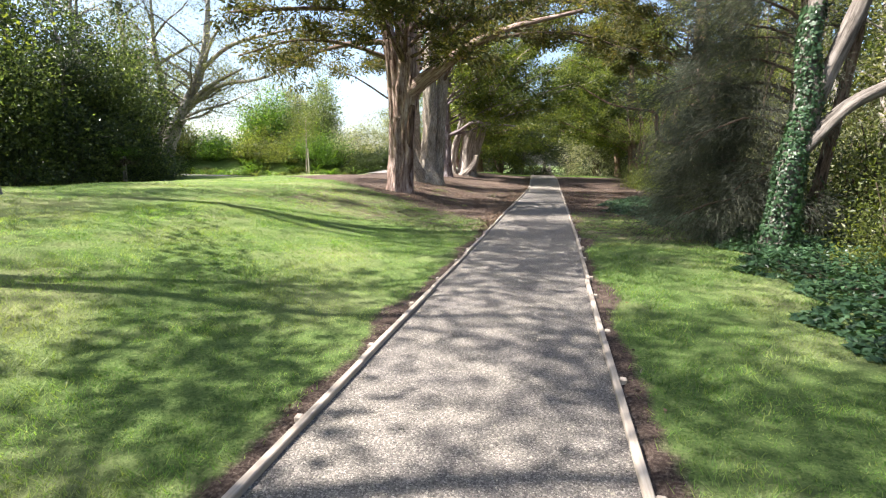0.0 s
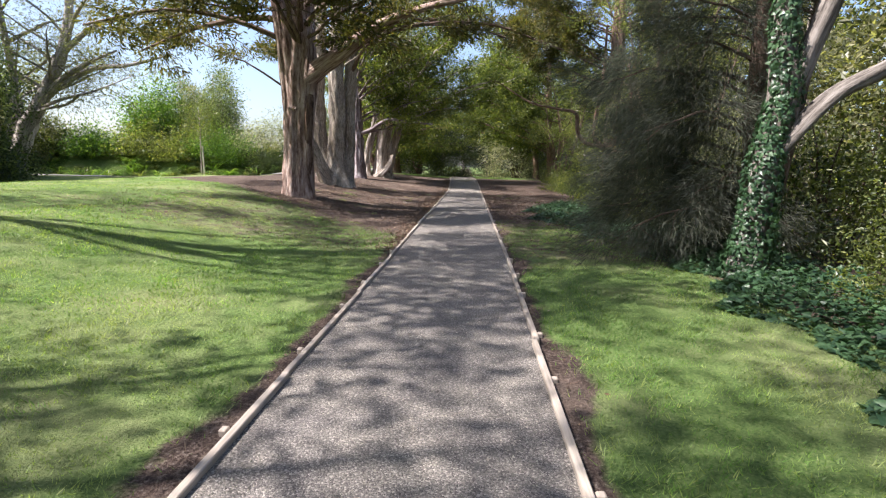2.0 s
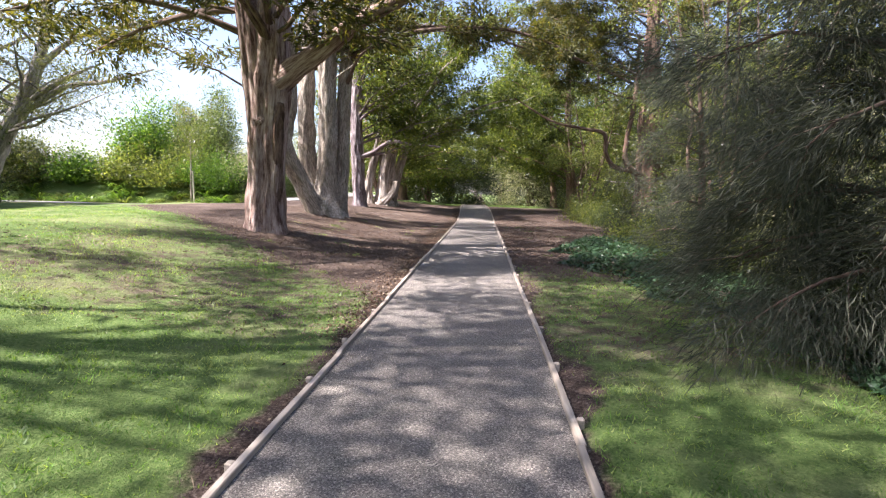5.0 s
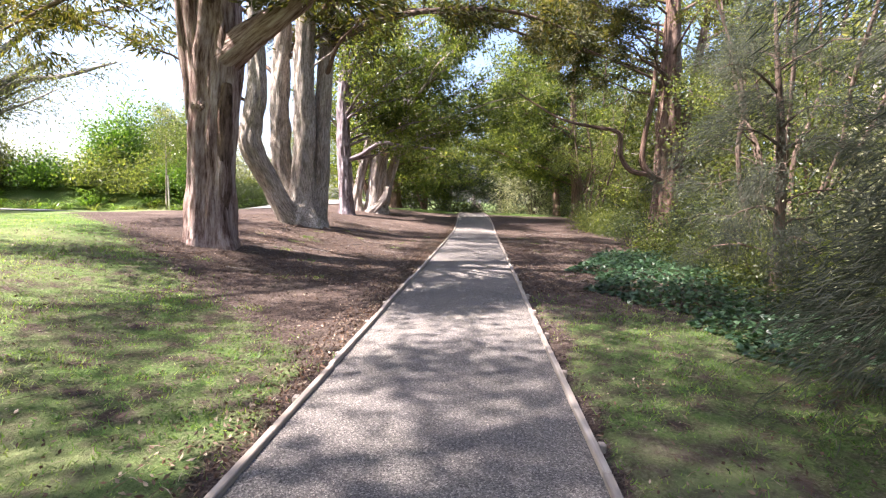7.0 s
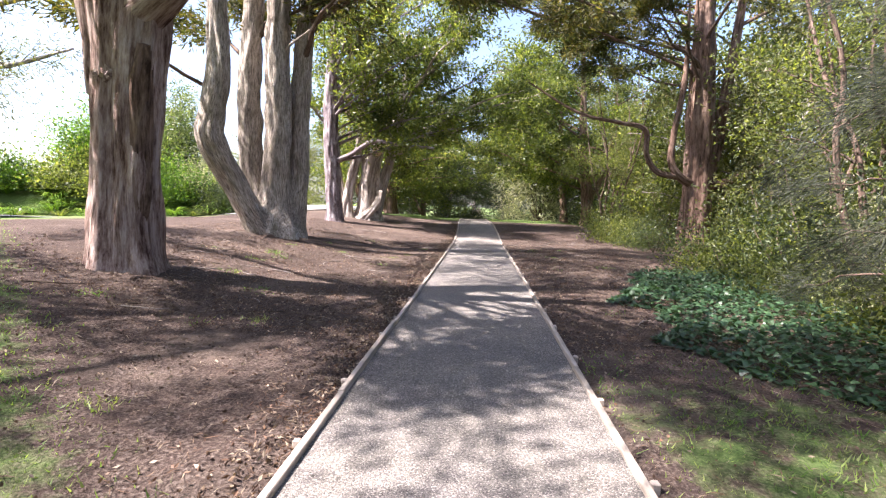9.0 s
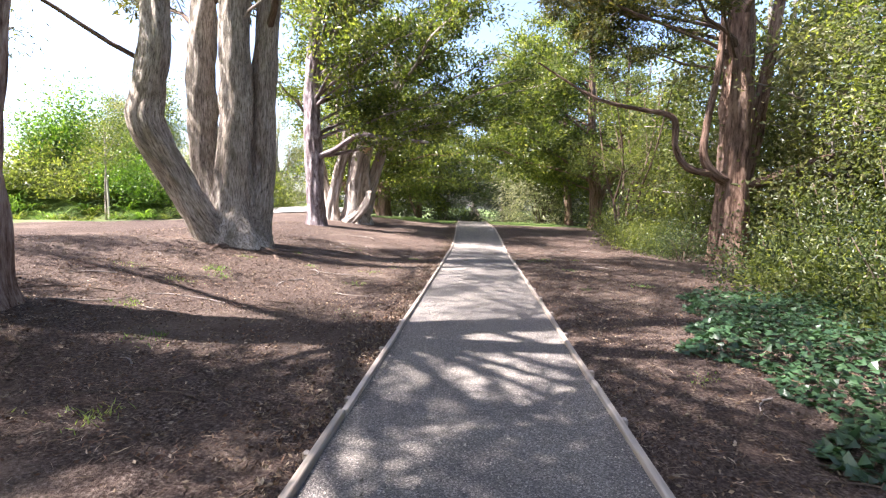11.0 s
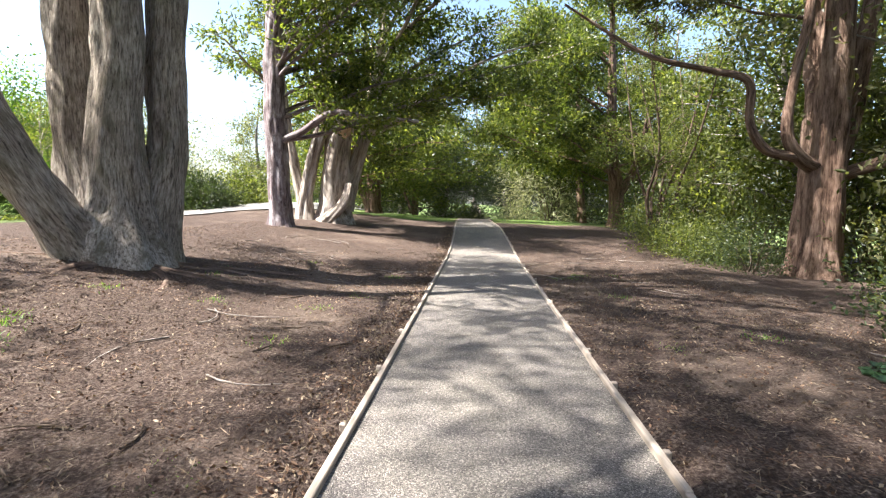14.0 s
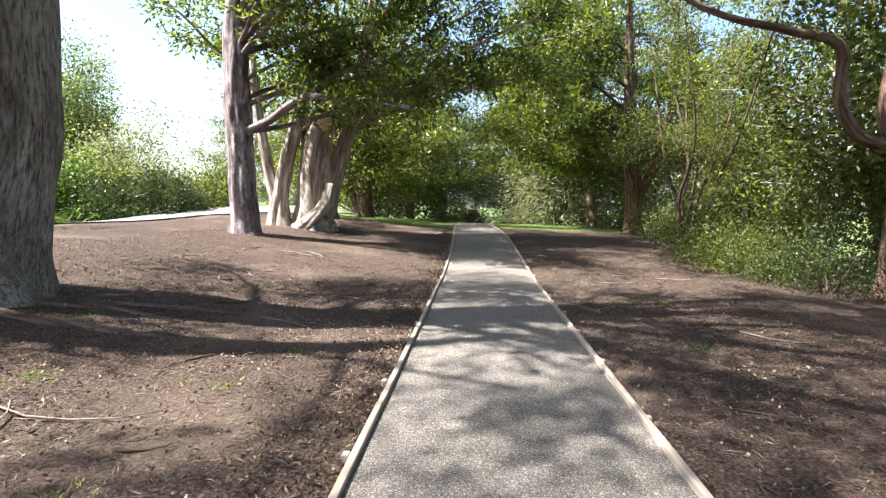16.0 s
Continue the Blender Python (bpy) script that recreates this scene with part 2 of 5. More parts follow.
# ---- mesh helpers ----
def raw_mesh(name, verts, faces, material, smooth=False, grain=None):
    """A mesh from numpy arrays: faces is a list of index arrays, each of one width."""
    me = bpy.data.meshes.new(name)
    verts = np.asarray(verts, np.float32)
    faces = [np.asarray(f, np.int32) for f in faces if len(f)]
    loops = np.concatenate([f.ravel() for f in faces])
    sizes = np.concatenate([np.full(len(f), f.shape[1], np.int32) for f in faces])
    me.vertices.add(len(verts))
    me.vertices.foreach_set("co", verts.ravel())
    me.loops.add(len(loops))
    me.loops.foreach_set("vertex_index", loops)
    me.polygons.add(len(sizes))
    me.polygons.foreach_set("loop_start", np.concatenate([[0], np.cumsum(sizes)[:-1]]).astype(np.int32))
    me.polygons.foreach_set("use_smooth", np.full(len(sizes), smooth))
    if grain is not None:
        a = me.attributes.new("grain", "FLOAT_VECTOR", "POINT")
        a.data.foreach_set("vector", np.asarray(grain, np.float32).ravel())
    me.materials.append(material)
    me.update(calc_edges=True)
    return me


def part(name, me, parent, label="", kind=""):
    ob = new(name, me)
    ob.parent = parent
    return tagged(ob, label, kind=kind)


def smooth_line(points, step):
    """Catmull-Rom through points (x, y, z, radius), about one sample a step."""
    p = np.array(points, float)
    p = np.vstack([2 * p[0] - p[1], p, 2 * p[-1] - p[-2]])
    out = []
    for i in range(1, len(p) - 2):
        a, b, c, d = p[i - 1:i + 3]
        n = max(1, int(np.linalg.norm(c[:3] - b[:3]) / step))
        t = np.linspace(0, 1, n, endpoint=False)[:, None]
        out.append(0.5 * (2 * b + (c - a) * t + (2 * a - 5 * b + 4 * c - d) * t ** 2 + (3 * b - a - 3 * c + d) * t ** 3))
    out.append(p[-2][None])
    return np.vstack(out)


def tube(points, seg=8, step=0.3, flutes=(), rough=0.0, seed=0):
    """A stem swept along points (x, y, z, radius). flutes: (count, depth, twist) buttress waves; rough: lumps."""
    line = smooth_line(points, step)
    n = len(line)
    c, r = line[:, :3], np.maximum(line[:, 3], 0.002)
    d = np.gradient(c, axis=0)
    d /= np.linalg.norm(d, axis=1)[:, None] + 1e-9
    u = np.cross(d, (0.0, 1.0, 0.05))
    bad = np.linalg.norm(u, axis=1) < 0.2
    u[bad] = np.cross(d[bad], (1.0, 0.0, 0.0))
    u /= np.linalg.norm(u, axis=1)[:, None]
    w = np.cross(d, u)
    th = np.linspace(0, 2 * np.pi, seg, endpoint=False)
    along = np.concatenate([[0], np.cumsum(np.linalg.norm(np.diff(c, axis=0), axis=1))])
    rr = np.ones((n, seg)) * r[:, None]
    rng = np.random.default_rng(seed)
    for count, depth, twist in flutes:
        ph = rng.uniform(0, 6.3)
        fade = depth if np.isscalar(depth) else np.interp(along, (0, depth[2]), depth[:2])[:, None]
        rr *= 1 + fade * np.cos(count * th[None, :] + ph + twist * along[:, None] + 0.6 * np.sin(along[:, None] * 0.9 + ph))
    if rough:
        for _ in range(7):
            k, f, ph, ph2 = rng.integers(2, 11), rng.uniform(0.7, 5.0), rng.uniform(0, 6.3), rng.uniform(0, 6.3)
            rr *= 1 + rough * np.cos(k * th[None, :] + ph + 0.5 * along[:, None]) * np.cos(f * along[:, None] + ph2)
    ring = np.cos(th)[None, :, None] * u[:, None] + np.sin(th)[None, :, None] * w[:, None]
    v = (c[:, None] + ring * rr[..., None]).reshape(-1, 3)
    grain = np.stack([np.cos(th)[None, :] * r[:, None], np.sin(th)[None, :] * r[:, None], np.broadcast_to(along[:, None], (n, seg))], -1).reshape(-1, 3)
    i, j = np.meshgrid(np.arange(n - 1), np.arange(seg), indexing="ij")
    k = (j + 1) % seg
    q = np.stack([i * seg + j, i * seg + k, (i + 1) * seg + k, (i + 1) * seg + j], -1).reshape(-1, 4)
    v = np.vstack([v, c[-1:] + d[-1:] * r[-1] * 0.3])
    grain = np.vstack([grain, grain[-1:]])
    top = (n - 1) * seg
    caps = np.stack([top + np.arange(seg), top + (np.arange(seg) + 1) % seg, np.full(seg, n * seg)], -1)
    return v, q, caps, grain


def joined(tubes):
    """Several tubes as the arrays of one mesh."""
    vs, qs, cs, gs, base = [], [], [], [], 0
    for v, q, c, g in tubes:
        vs.append(v), qs.append(q + base), cs.append(c + base), gs.append(g + [0.37 * len(gs), 0, 1.7 * len(gs)])
        base += len(v)
    return np.vstack(vs), [np.vstack(qs), np.vstack(cs)], np.vstack(gs)


def unit(a):
    return a / (np.linalg.norm(a, axis=-1, keepdims=True) + 1e-9)


def blades(rng, centres, length, width, aim=None, spread=1.0, fold=0.12, flat=0.0):
    """Leaf blades, one folded rhombus each. aim: the way they point, spread: how far they stray, flat: 1 lays them level."""
    n = len(centres)
    way = rng.normal(size=(n, 3)) * spread
    if aim is not None:
        way = way + aim
    way = unit(way)
    side = rng.normal(size=(n, 3))
    side[:, 2] *= 1 - flat
    side = unit(side - way * np.sum(side * way, 1, keepdims=True))
    nor = np.cross(way, side)
    l = (length * rng.uniform(0.6, 1.3, n))[:, None]
    w = (width * rng.uniform(0.7, 1.25, n))[:, None]
    mid = centres + way * l * 0.45
    v = np.stack([centres, mid + side * w * 0.5 + nor * w * fold, centres + way * l - nor * l * fold, mid - side * w * 0.5 + nor * w * fold], 1)
    return v.reshape(-1, 3), np.arange(4 * n, dtype=np.int32).reshape(-1, 4)


def branch_line(rng, start, way, length, radius, rise=0.0, droop=0.0, wobble=0.08, n=6):
    s = np.linspace(0, 1, n)[:, None]
    way = np.array(way, float)
    way /= np.linalg.norm(way)
    p = np.array(start) + way * s * length + np.array([0, 0, 1.0]) * (rise * s - droop * s * s) * length
    bend = np.cumsum(rng.normal(size=(n, 3)) * wobble * length / n, 0)
    p = p + bend - bend[0]
    return np.hstack([p, radius * (1 - 0.82 * s)])


def at_line(line, s):
    f = s * (len(line) - 1)
    i = min(int(f), len(line) - 2)
    return line[i] + (line[i + 1] - line[i]) * (f - i)


LEAFY = {
    # blade length, width, spread of a clump, its flatness, aim down, stray
    "cypress": (0.20, 0.05, 0.25, 0.45, -0.3, 0.6),
    "broad": (0.17, 0.065, 0.26, 0.6, -0.1, 1.0),
    "small": (0.075, 0.036, 0.24, 0.8, 0.0, 1.0),
    "dark": (0.10, 0.05, 0.30, 0.8, -0.1, 1.0),
    "needle": (0.21, 0.009, 0.19, 0.9, -0.75, 0.38),
    "gum": (0.16, 0.028, 0.34, 0.7, -0.6, 0.6),
    "far": (0.19, 0.095, 0.45, 0.7, -0.1, 1.0),
}


def clump_leaves(rng, clumps, per, style, scale=1.0):
    """Leaves round each clump (x, y, z, outward x, y, z)."""
    length, width, size, flat, down, stray = LEAFY[style]
    clumps = np.asarray(clumps)
    k = np.repeat(np.arange(len(clumps)), per)
    off = rng.normal(size=(len(k), 3)) * size * scale * (1, 1, flat)
    aim = unit(clumps[k, 3:6] + off * 1.5) + np.array([0, 0, down])
    return blades(rng, clumps[k, :3] + off, length * scale, width * scale, aim, stray)


def crown_of(rng, limbs, subs, sub_length, clump_step, droop=0.1, sub_radius=0.35, lift=0.15, inner=0.25):
    """Side branches on each limb, and the clumps of leaves that they carry."""
    lines, clumps = [], []
    for line in limbs:
        length = np.linalg.norm(line[-1, :3] - line[0, :3])
        n = max(3, int(subs * length))
        for i in range(n):
            s = inner + (1 - inner) * (i + rng.uniform(0, 1)) / n
            p = at_line(line, min(s, 0.999))
            ahead = unit(line[-1, :3] - line[0, :3])
            out = unit(ahead * 0.6 + rng.normal(size=3) * (0.8, 0.8, 0.35) + np.array([0, 0, lift]))
            sub = branch_line(rng, p[:3], out, sub_length * rng.uniform(0.5, 1.2), max(0.008, p[3] * sub_radius), 0.0, droop, 0.15, 5)
            lines.append(sub)
            m = max(2, int(sub_length / clump_step))
            for j in range(m):
                q = at_line(sub, 0.999 * (0.3 + 0.7 * (j + rng.uniform(0, 1)) / m))
                clumps.append((*q[:3], *out))
    return lines, clumps


def make_tree(name, label, stems, limbs, bark, leaf, style, seed, leaves=20000, subs=1.6, sub_length=1.3, clump_step=0.45, droop=0.15,
              flutes=(), rough=0.04, seg=28, step=0.12, scale=1.0, group="", category="tree", lift=0.15, twig_seg=4, limb_step=0.45, inner=0.25, limb_bark=None, bare=(), high=(), high_per=20):
    """A tree: each stem and each main limb is a part, the twigs another, the leaves the crown."""
    rng = np.random.default_rng(seed)
    foot = stems[0][0]
    thing = tagged(new(name), label, category, group)
    thing.location = foot[:3]
    off = np.array([*foot[:3], 0])
    for i, s in enumerate(stems):
        v, q, c, g = tube(np.array(s) - off, seg, step, flutes, rough, seed + i)
        part("trunk" if i == 0 else "stem", raw_mesh("stem", v, [q, c], bark, True, g), thing)
    lines = []
    for i, line in enumerate(limbs):
        line = np.array(line, float)
        lines.append(line)
        v, q, c, g = tube(line - off, 12 if line[0, 3] > 0.12 else twig_seg + 2, 0.2 if line[0, 3] > 0.12 else limb_step, (), 0.05, seed + 50 + i)
        part("limb", raw_mesh("limb", v, [q, c], bark if limb_bark is None or line[0, 3] > 0.2 else limb_bark, True, g), thing)
    for i, line in enumerate(bare):
        v, q, c, g = tube(np.array(line, float) - off, 12, 0.12, (), 0.05, seed + 90 + i)
        part("bough", raw_mesh("bough", v, [q, c], bark, True, g), thing)
    twigs, clumps = crown_of(rng, lines, subs, sub_length, clump_step, droop, lift=lift, inner=inner)
    v, f, g = joined([tube(t[[0, 2, 4]] - off, twig_seg, 9.0) for t in twigs])
    part("branchwork", raw_mesh("branchwork", v, f, TWIG, True, g), thing, kind="stuff")
    clumps = np.array(clumps)
    clumps[:, :3] -= foot[:3]
    v, f = clump_leaves(rng, clumps, max(3, round(leaves / len(clumps))), style, scale)
    # high: upper limbs out of view, added for the dapples their leaves cast
    if len(high):
        for i, line in enumerate(high):
            tv, tq, tc, tg = tube(line - off, 6, 0.6, (), 0.05, seed + 130 + i)
            part("limb", raw_mesh("limb", tv, [tq, tc], bark, True, tg), thing)
        top = np.array(crown_of(rng, high, 1.4, 1.6, 1.0, droop, lift=lift)[1])
        top[:, :3] -= foot[:3]
        v2, f2 = clump_leaves(rng, top, high_per, style, scale * 1.15)
        v, f = np.vstack([v, v2]), np.vstack([f, f2 + len(v)])
    part("crown", raw_mesh("crown", v, [f], leaf), thing, kind="stuff")
    return thing


def auto_limbs(rng, stems, n, low, high, reach, rise=0.3, droop=0.15, radius=0.07, toward=None):
    """n limbs that leave the stems between two heights (shares of the stem)."""
    out = []
    for i in range(n):
        line = np.array(stems[rng.integers(len(stems))], float)
        s = low + (high - low) * (i + rng.uniform(0, 1)) / n
        p = at_line(line, min(s, 0.999))
        a = i * 2.4 + rng.uniform(-0.5, 0.5) if toward is None else radians(rng.uniform(*toward))
        l = reach * rng.uniform(0.65, 1.15) * (1.0 - 0.45 * max(0.0, s - 0.5))
        out.append(branch_line(rng, p[:3], (math.cos(a), math.sin(a), 0.1 + 0.5 * s), l, min(p[3] * 0.7, radius * rng.uniform(0.7, 1.3)), rise, droop, 0.12, 7))
    return out


# ---- the lie of the land ----
def ease(a, b, x):
    t = np.clip((x - a) / (b - a), 0, 1)
    return t * t * (3 - 2 * t)


def height(x, y):
    """The ground: level by the path, a low rise ahead, a mound on the left, a fall beyond the shrubs."""
    x, y = np.asarray(x, float), np.asarray(y, float)
    z = (0.5 * ease(31, 42, y) - 0.9 * ease(49, 75, y)) * (1 - ease(11, 17, -x))
    side = 1 - 0.55 * ease(28, 42, y)
    z = z + side * (0.72 * ease(1.9, 9.0, -x) - 0.35 * ease(13, 21, -x)) - 0.75 * ease(13.5, 20, -x) * (1 - ease(14, 30, y))
    z = z - 0.10 * ease(4.5, 7, x) - 1.3 * ease(7, 22, x)
    z = z + 1.9 * ease(0.5, 4.5, y - 39.2 - 0.13 * (x + 26)) * ease(14.0, 18.0, -x) * (1 - ease(52, 60, y))
    z = z + 0.42 * ease(37, 45, y) * ease(7.5, 11, -x) * (1 - ease(17, 23, -x)) * (1 - ease(52, 60, y))
    lump = 0.03 * np.sin(x * 1.3 + 0.7 * y) * np.sin(y * 0.9 - 0.4 * x) * ease(1.8, 3.5, np.abs(x + 0.34))
    return z + lump - 0.07 * (1 - ease(0.93, 1.0, np.abs(x - path_mid(y))))


def path_mid(y):
    y = np.asarray(y, float)
    return -0.40 + 0.06 * ease(3, 12, y) + 0.03 * ease(14, 24, y) - 0.36 * ease(33, 50, y)


def path_half(y):
    return 0.962 - 0.045 * (1 - ease(3, 12, np.asarray(y, float)))


def path_z(y):
    y = np.asarray(y, float)
    return 0.5 * ease(31, 42, y) - 0.9 * ease(49, 75, y)


def mulch_share(x, y):
    """1 where needle mulch covers the soil, 0 where grass grows."""
    left = ease(-1.2, 1.6, y - np.minimum(12.6 + 0.95 * (-x - 1.3), 23)) * (1 - ease(12, 15, -x))
    right = 0.75 * ease(-3.0, 4.0, y - 13.8) + 0.25 * ease(-1.5, 2.5, y - 17.0)
    left = np.maximum(left, 0.5 * ease(8.0, 12.5, y) * ease(-12, -6, x))
    right = np.maximum(right, 0.48 * ease(7.5, 11.5, y))
    m = np.where(x < -0.34, left, right) * (1 - 0.9 * ease(43, 47, y))
    m = np.maximum(m, ease(3.2, 4.2, x + 0.25 * np.sin(y * 0.9)) * (1 - 0.8 * ease(43, 47, y)))
    far = np.abs(x - path_mid(y))
    return np.maximum(m, 0.8 * (1 - ease(1.02, 1.3, far + 0.12 * np.sin(y * 2.3) * np.sin(y * 0.7 + x))))


def spaced(a, b, near, far_step, c, d):
    """Steps from a to d: fine between b and c, growing outward."""
    mid = np.arange(b, c, near)
    up, s, v = [], near, c
    while v < d:
        up.append(v)
        s = min(s * 1.25, far_step)
        v += s
    dn, s, v = [], near, b
    while v > a:
        s = min(s * 1.25, far_step)
        v -= s
        dn.append(v)
    return np.array(dn[::-1] + list(mid) + up + [d])


xs, ys = spaced(-900, -12, 0.2, 60, 7, 900), spaced(-900, 0, 0.28, 60, 50, 900)
gx, gy = np.meshgrid(xs, ys)
gz = height(gx, gy)
rough_ground = np.random.default_rng(3).normal(size=gx.shape) * 0.008
gz = gz + rough_ground * (np.abs(gx + 0.4) > 1.2)
ni, nj = gx.shape
ii, jj = np.meshgrid(np.arange(ni - 1), np.arange(nj - 1), indexing="ij")
quad = np.stack([ii * nj + jj, ii * nj + jj + 1, (ii + 1) * nj + jj + 1, (ii + 1) * nj + jj], -1).reshape(-1, 4)
me = raw_mesh("ground", np.stack([gx, gy, gz], -1).reshape(-1, 3), [quad], GROUND, True)
me.attributes.new("mulch", "FLOAT", "POINT").data.foreach_set("value", mulch_share(gx, gy).ravel().astype(np.float32))
tagged(new("ground", me), "mown lawn wearing into red-brown needle mulch under the trees", "ground", kind="structure")

# the gravel bed of the path
py = np.arange(-6, 76, 0.25)
px = np.linspace(-0.94, 0.94, 13)
vx = path_mid(py)[:, None] + px[None, :] * path_half(py)[:, None] / 0.962
vz = path_z(py)[:, None] + 0.012 * np.cos(px / 0.96 * 1.57)[None, :] + 0.002 * np.random.default_rng(4).normal(size=vx.shape)
ni, nj = vx.shape
ii, jj = np.meshgrid(np.arange(ni - 1), np.arange(nj - 1), indexing="ij")
quad = np.stack([ii * nj + jj, ii * nj + jj + 1, (ii + 1) * nj + jj + 1, (ii + 1) * nj + jj], -1).reshape(-1, 4)
me = raw_mesh("path", np.stack([vx, np.broadcast_to(py[:, None], vx.shape), vz], -1).reshape(-1, 3), [quad], GRAVEL, True)
path = tagged(new("path", me), "straight grey gravel footpath between low timber edging boards", "path", kind="structure")


def box_mesh(name, sx, sy, sz, material, bevel=0.006):
    bm = bmesh.new()
    bmesh.ops.create_cube(bm, size=1.0)
    bmesh.ops.scale(bm, vec=(sx, sy, sz), verts=bm.verts)
    bmesh.ops.bevel(bm, geom=bm.edges[:], offset=bevel, segments=1, affect="EDGES")
    me = bpy.data.meshes.new(name)
    bm.to_mesh(me)
    bm.free()
    me.materials.append(material)
    return me


# timber edging: boards butted end to end, held by pegs on the outside
rng = np.random.default_rng(7)
board_mesh, peg_mesh = box_mesh("board", 0.048, 2.39, 0.13, TIMBER), box_mesh("peg", 0.05, 0.05, 0.3, TIMBER, 0.008)
for side, name in ((-1, "edging_1"), (1, "edging_2")):
    edging = tagged(new(name), "weathered timber edging boards with pegs along the gravel path", "path edging", kind="structure")
    for i in range(33):
        y = -5 + 2.4 * i + (0.9 if side > 0 else 0.0)
        x = float(path_mid(y)) + side * float(path_half(y))
        tilt = math.degrees(math.atan2(float(path_z(y + 1.2) - path_z(y - 1.2)), 2.4))
        turn = -math.degrees(math.atan2(float(path_mid(y + 1.2) - path_mid(y - 1.2)), 2.4))
        b = part("board", board_mesh, edging)
        b.matrix_basis = pose(x + rng.normal() * 0.004, y, float(path_z(y)) - 0.024 + rng.normal() * 0.004, tilt, rng.normal() * 1.5, turn + rng.normal() * 0.12)
        for dy in (-0.85, 0.45):
            p = part("peg", peg_mesh, edging)
            p.matrix_basis = pose(x + side * 0.051, y + dy + rng.normal() * 0.1, float(path_z(y + dy)) - 0.118 + rng.normal() * 0.008, rng.normal() * 2, rng.normal() * 2, rng.normal() * 4)


# ---- trees beside the path ----
def g(x, y):
    return float(height(x, y)) - 0.06


rng = np.random.default_rng(21)
# the old cypress on the lawn's edge
z0 = g(-5.68, 19.05)
t1 = [[(-5.68, 19.05, z0 - 0.1, 0.6), (-5.68, 19.05, z0 + 0.35, 0.5), (-5.66, 19.05, z0 + 1.2, 0.455), (-5.62, 19.08, z0 + 2.6, 0.46), (-5.55, 19.1, z0 + 3.7, 0.5),
       (-5.5, 19.15, z0 + 4.8, 0.42), (-5.5, 19.2, z0 + 7, 0.34), (-5.45, 19.3, z0 + 10, 0.22), (-5.4, 19.3, z0 + 14, 0.06)],
      [(-5.8, 18.95, z0 + 2.6, 0.26), (-5.9, 18.9, z0 + 4.2, 0.27), (-6.2, 18.9, z0 + 6.5, 0.22), (-6.6, 18.8, z0 + 10, 0.12), (-6.8, 18.7, z0 + 13, 0.04)]]
limb1 = [[(-5.4, 19.0, z0 + 3.75, 0.32), (-4.75, 18.9, z0 + 4.2, 0.26), (-4.0, 18.8, z0 + 4.65, 0.23), (-3.1, 18.7, z0 + 5.25, 0.19), (-1.6, 18.5, z0 + 5.8, 0.11), (0.8, 18.2, z0 + 6.2, 0.05)],
         [(-5.3, 19.3, z0 + 6.2, 0.16), (-4.2, 19.6, z0 + 6.5, 0.13), (-2.8, 20.0, z0 + 6.6, 0.1), (-0.6, 20.6, z0 + 6.8, 0.05)]]
limb1 += [[(-5.9, 18.9, z0 + 4.9, 0.09), (-7.4, 18.4, z0 + 5.4, 0.07), (-9.2, 17.8, z0 + 5.5, 0.05), (-11.2, 17.2, z0 + 4.9, 0.03)],
          [(-6.0, 18.8, z0 + 6.0, 0.09), (-7.0, 17.4, z0 + 6.3, 0.07), (-8.4, 15.9, z0 + 6.0, 0.07), (-9.8, 14.6, z0 + 5.6, 0.03)],
          [(-6.0, 19.0, z0 + 5.6, 0.09), (-7.8, 19.8, z0 + 5.8, 0.1), (-10.0, 20.6, z0 + 5.6, 0.06), (-12.0, 21.0, z0 + 5.0, 0.03)]]
limb1 += auto_limbs(rng, t1[:1], 3, 0.58, 0.7, 8.0, 0.0, 0.1, 0.1, (-150, -45))
limb1 += auto_limbs(rng, t1[1:], 2, 0.45, 0.7, 5.5, -0.05, 0.1, 0.06, (165, 245))
limb1 += auto_limbs(rng, t1, 2, 0.7, 0.95, 4.0, 0.2, 0.16, 0.08)
limb1 += auto_limbs(rng, t1[:1], 3, 0.6, 0.8, 6.5, 0.05, 0.2, 0.09, (-90, 30))
limb1 += auto_limbs(rng, t1[:1], 5, 0.61, 0.68, 6.0, -0.08, 0.16, 0.07, (-150, -15))
# unseen upper limbs, added to dapple the ground beyond the trunk
high1 = auto_limbs(np.random.default_rng(23), t1, 13, 0.7, 0.95, 5.4, 0.2, 0.12, 0.05, (35, 165))
limb1 += [[(-6.2, 18.7, z0 + 6.5, 0.1), (-7.6, 16.4, z0 + 7.4, 0.08), (-9.0, 14.0, z0 + 7.8, 0.06), (-10.2, 12.0, z0 + 7.4, 0.03)],
          [(-6.3, 18.7, z0 + 7.2, 0.1), (-8.2, 17.2, z0 + 8.6, 0.08), (-10.4, 15.6, z0 + 9.2, 0.06), (-12.4, 14.4, z0 + 9.0, 0.03)]]
limb1 += auto_limbs(rng, t1[1:], 1, 0.5, 0.65, 5.5, -0.05, 0.2, 0.09, (150, 270))
make_tree("cypress_tree", "old cypress with shaggy fluted grey-brown bark and a heavy side limb", t1, limb1, BARK_CYPRESS, LEAF_CYPRESS, "cypress", 31,
          limb_bark=BARK_ROOT, high=high1, high_per=17, leaves=29000, subs=1.3, sub_length=1.6, clump_step=0.8, inner=0.42, scale=1.15, droop=0.2, flutes=((5, 0.07, 0.15), (9, 0.035, -0.1), (14, 0.02, 0.2)), rough=0.03, seg=72, step=0.09)

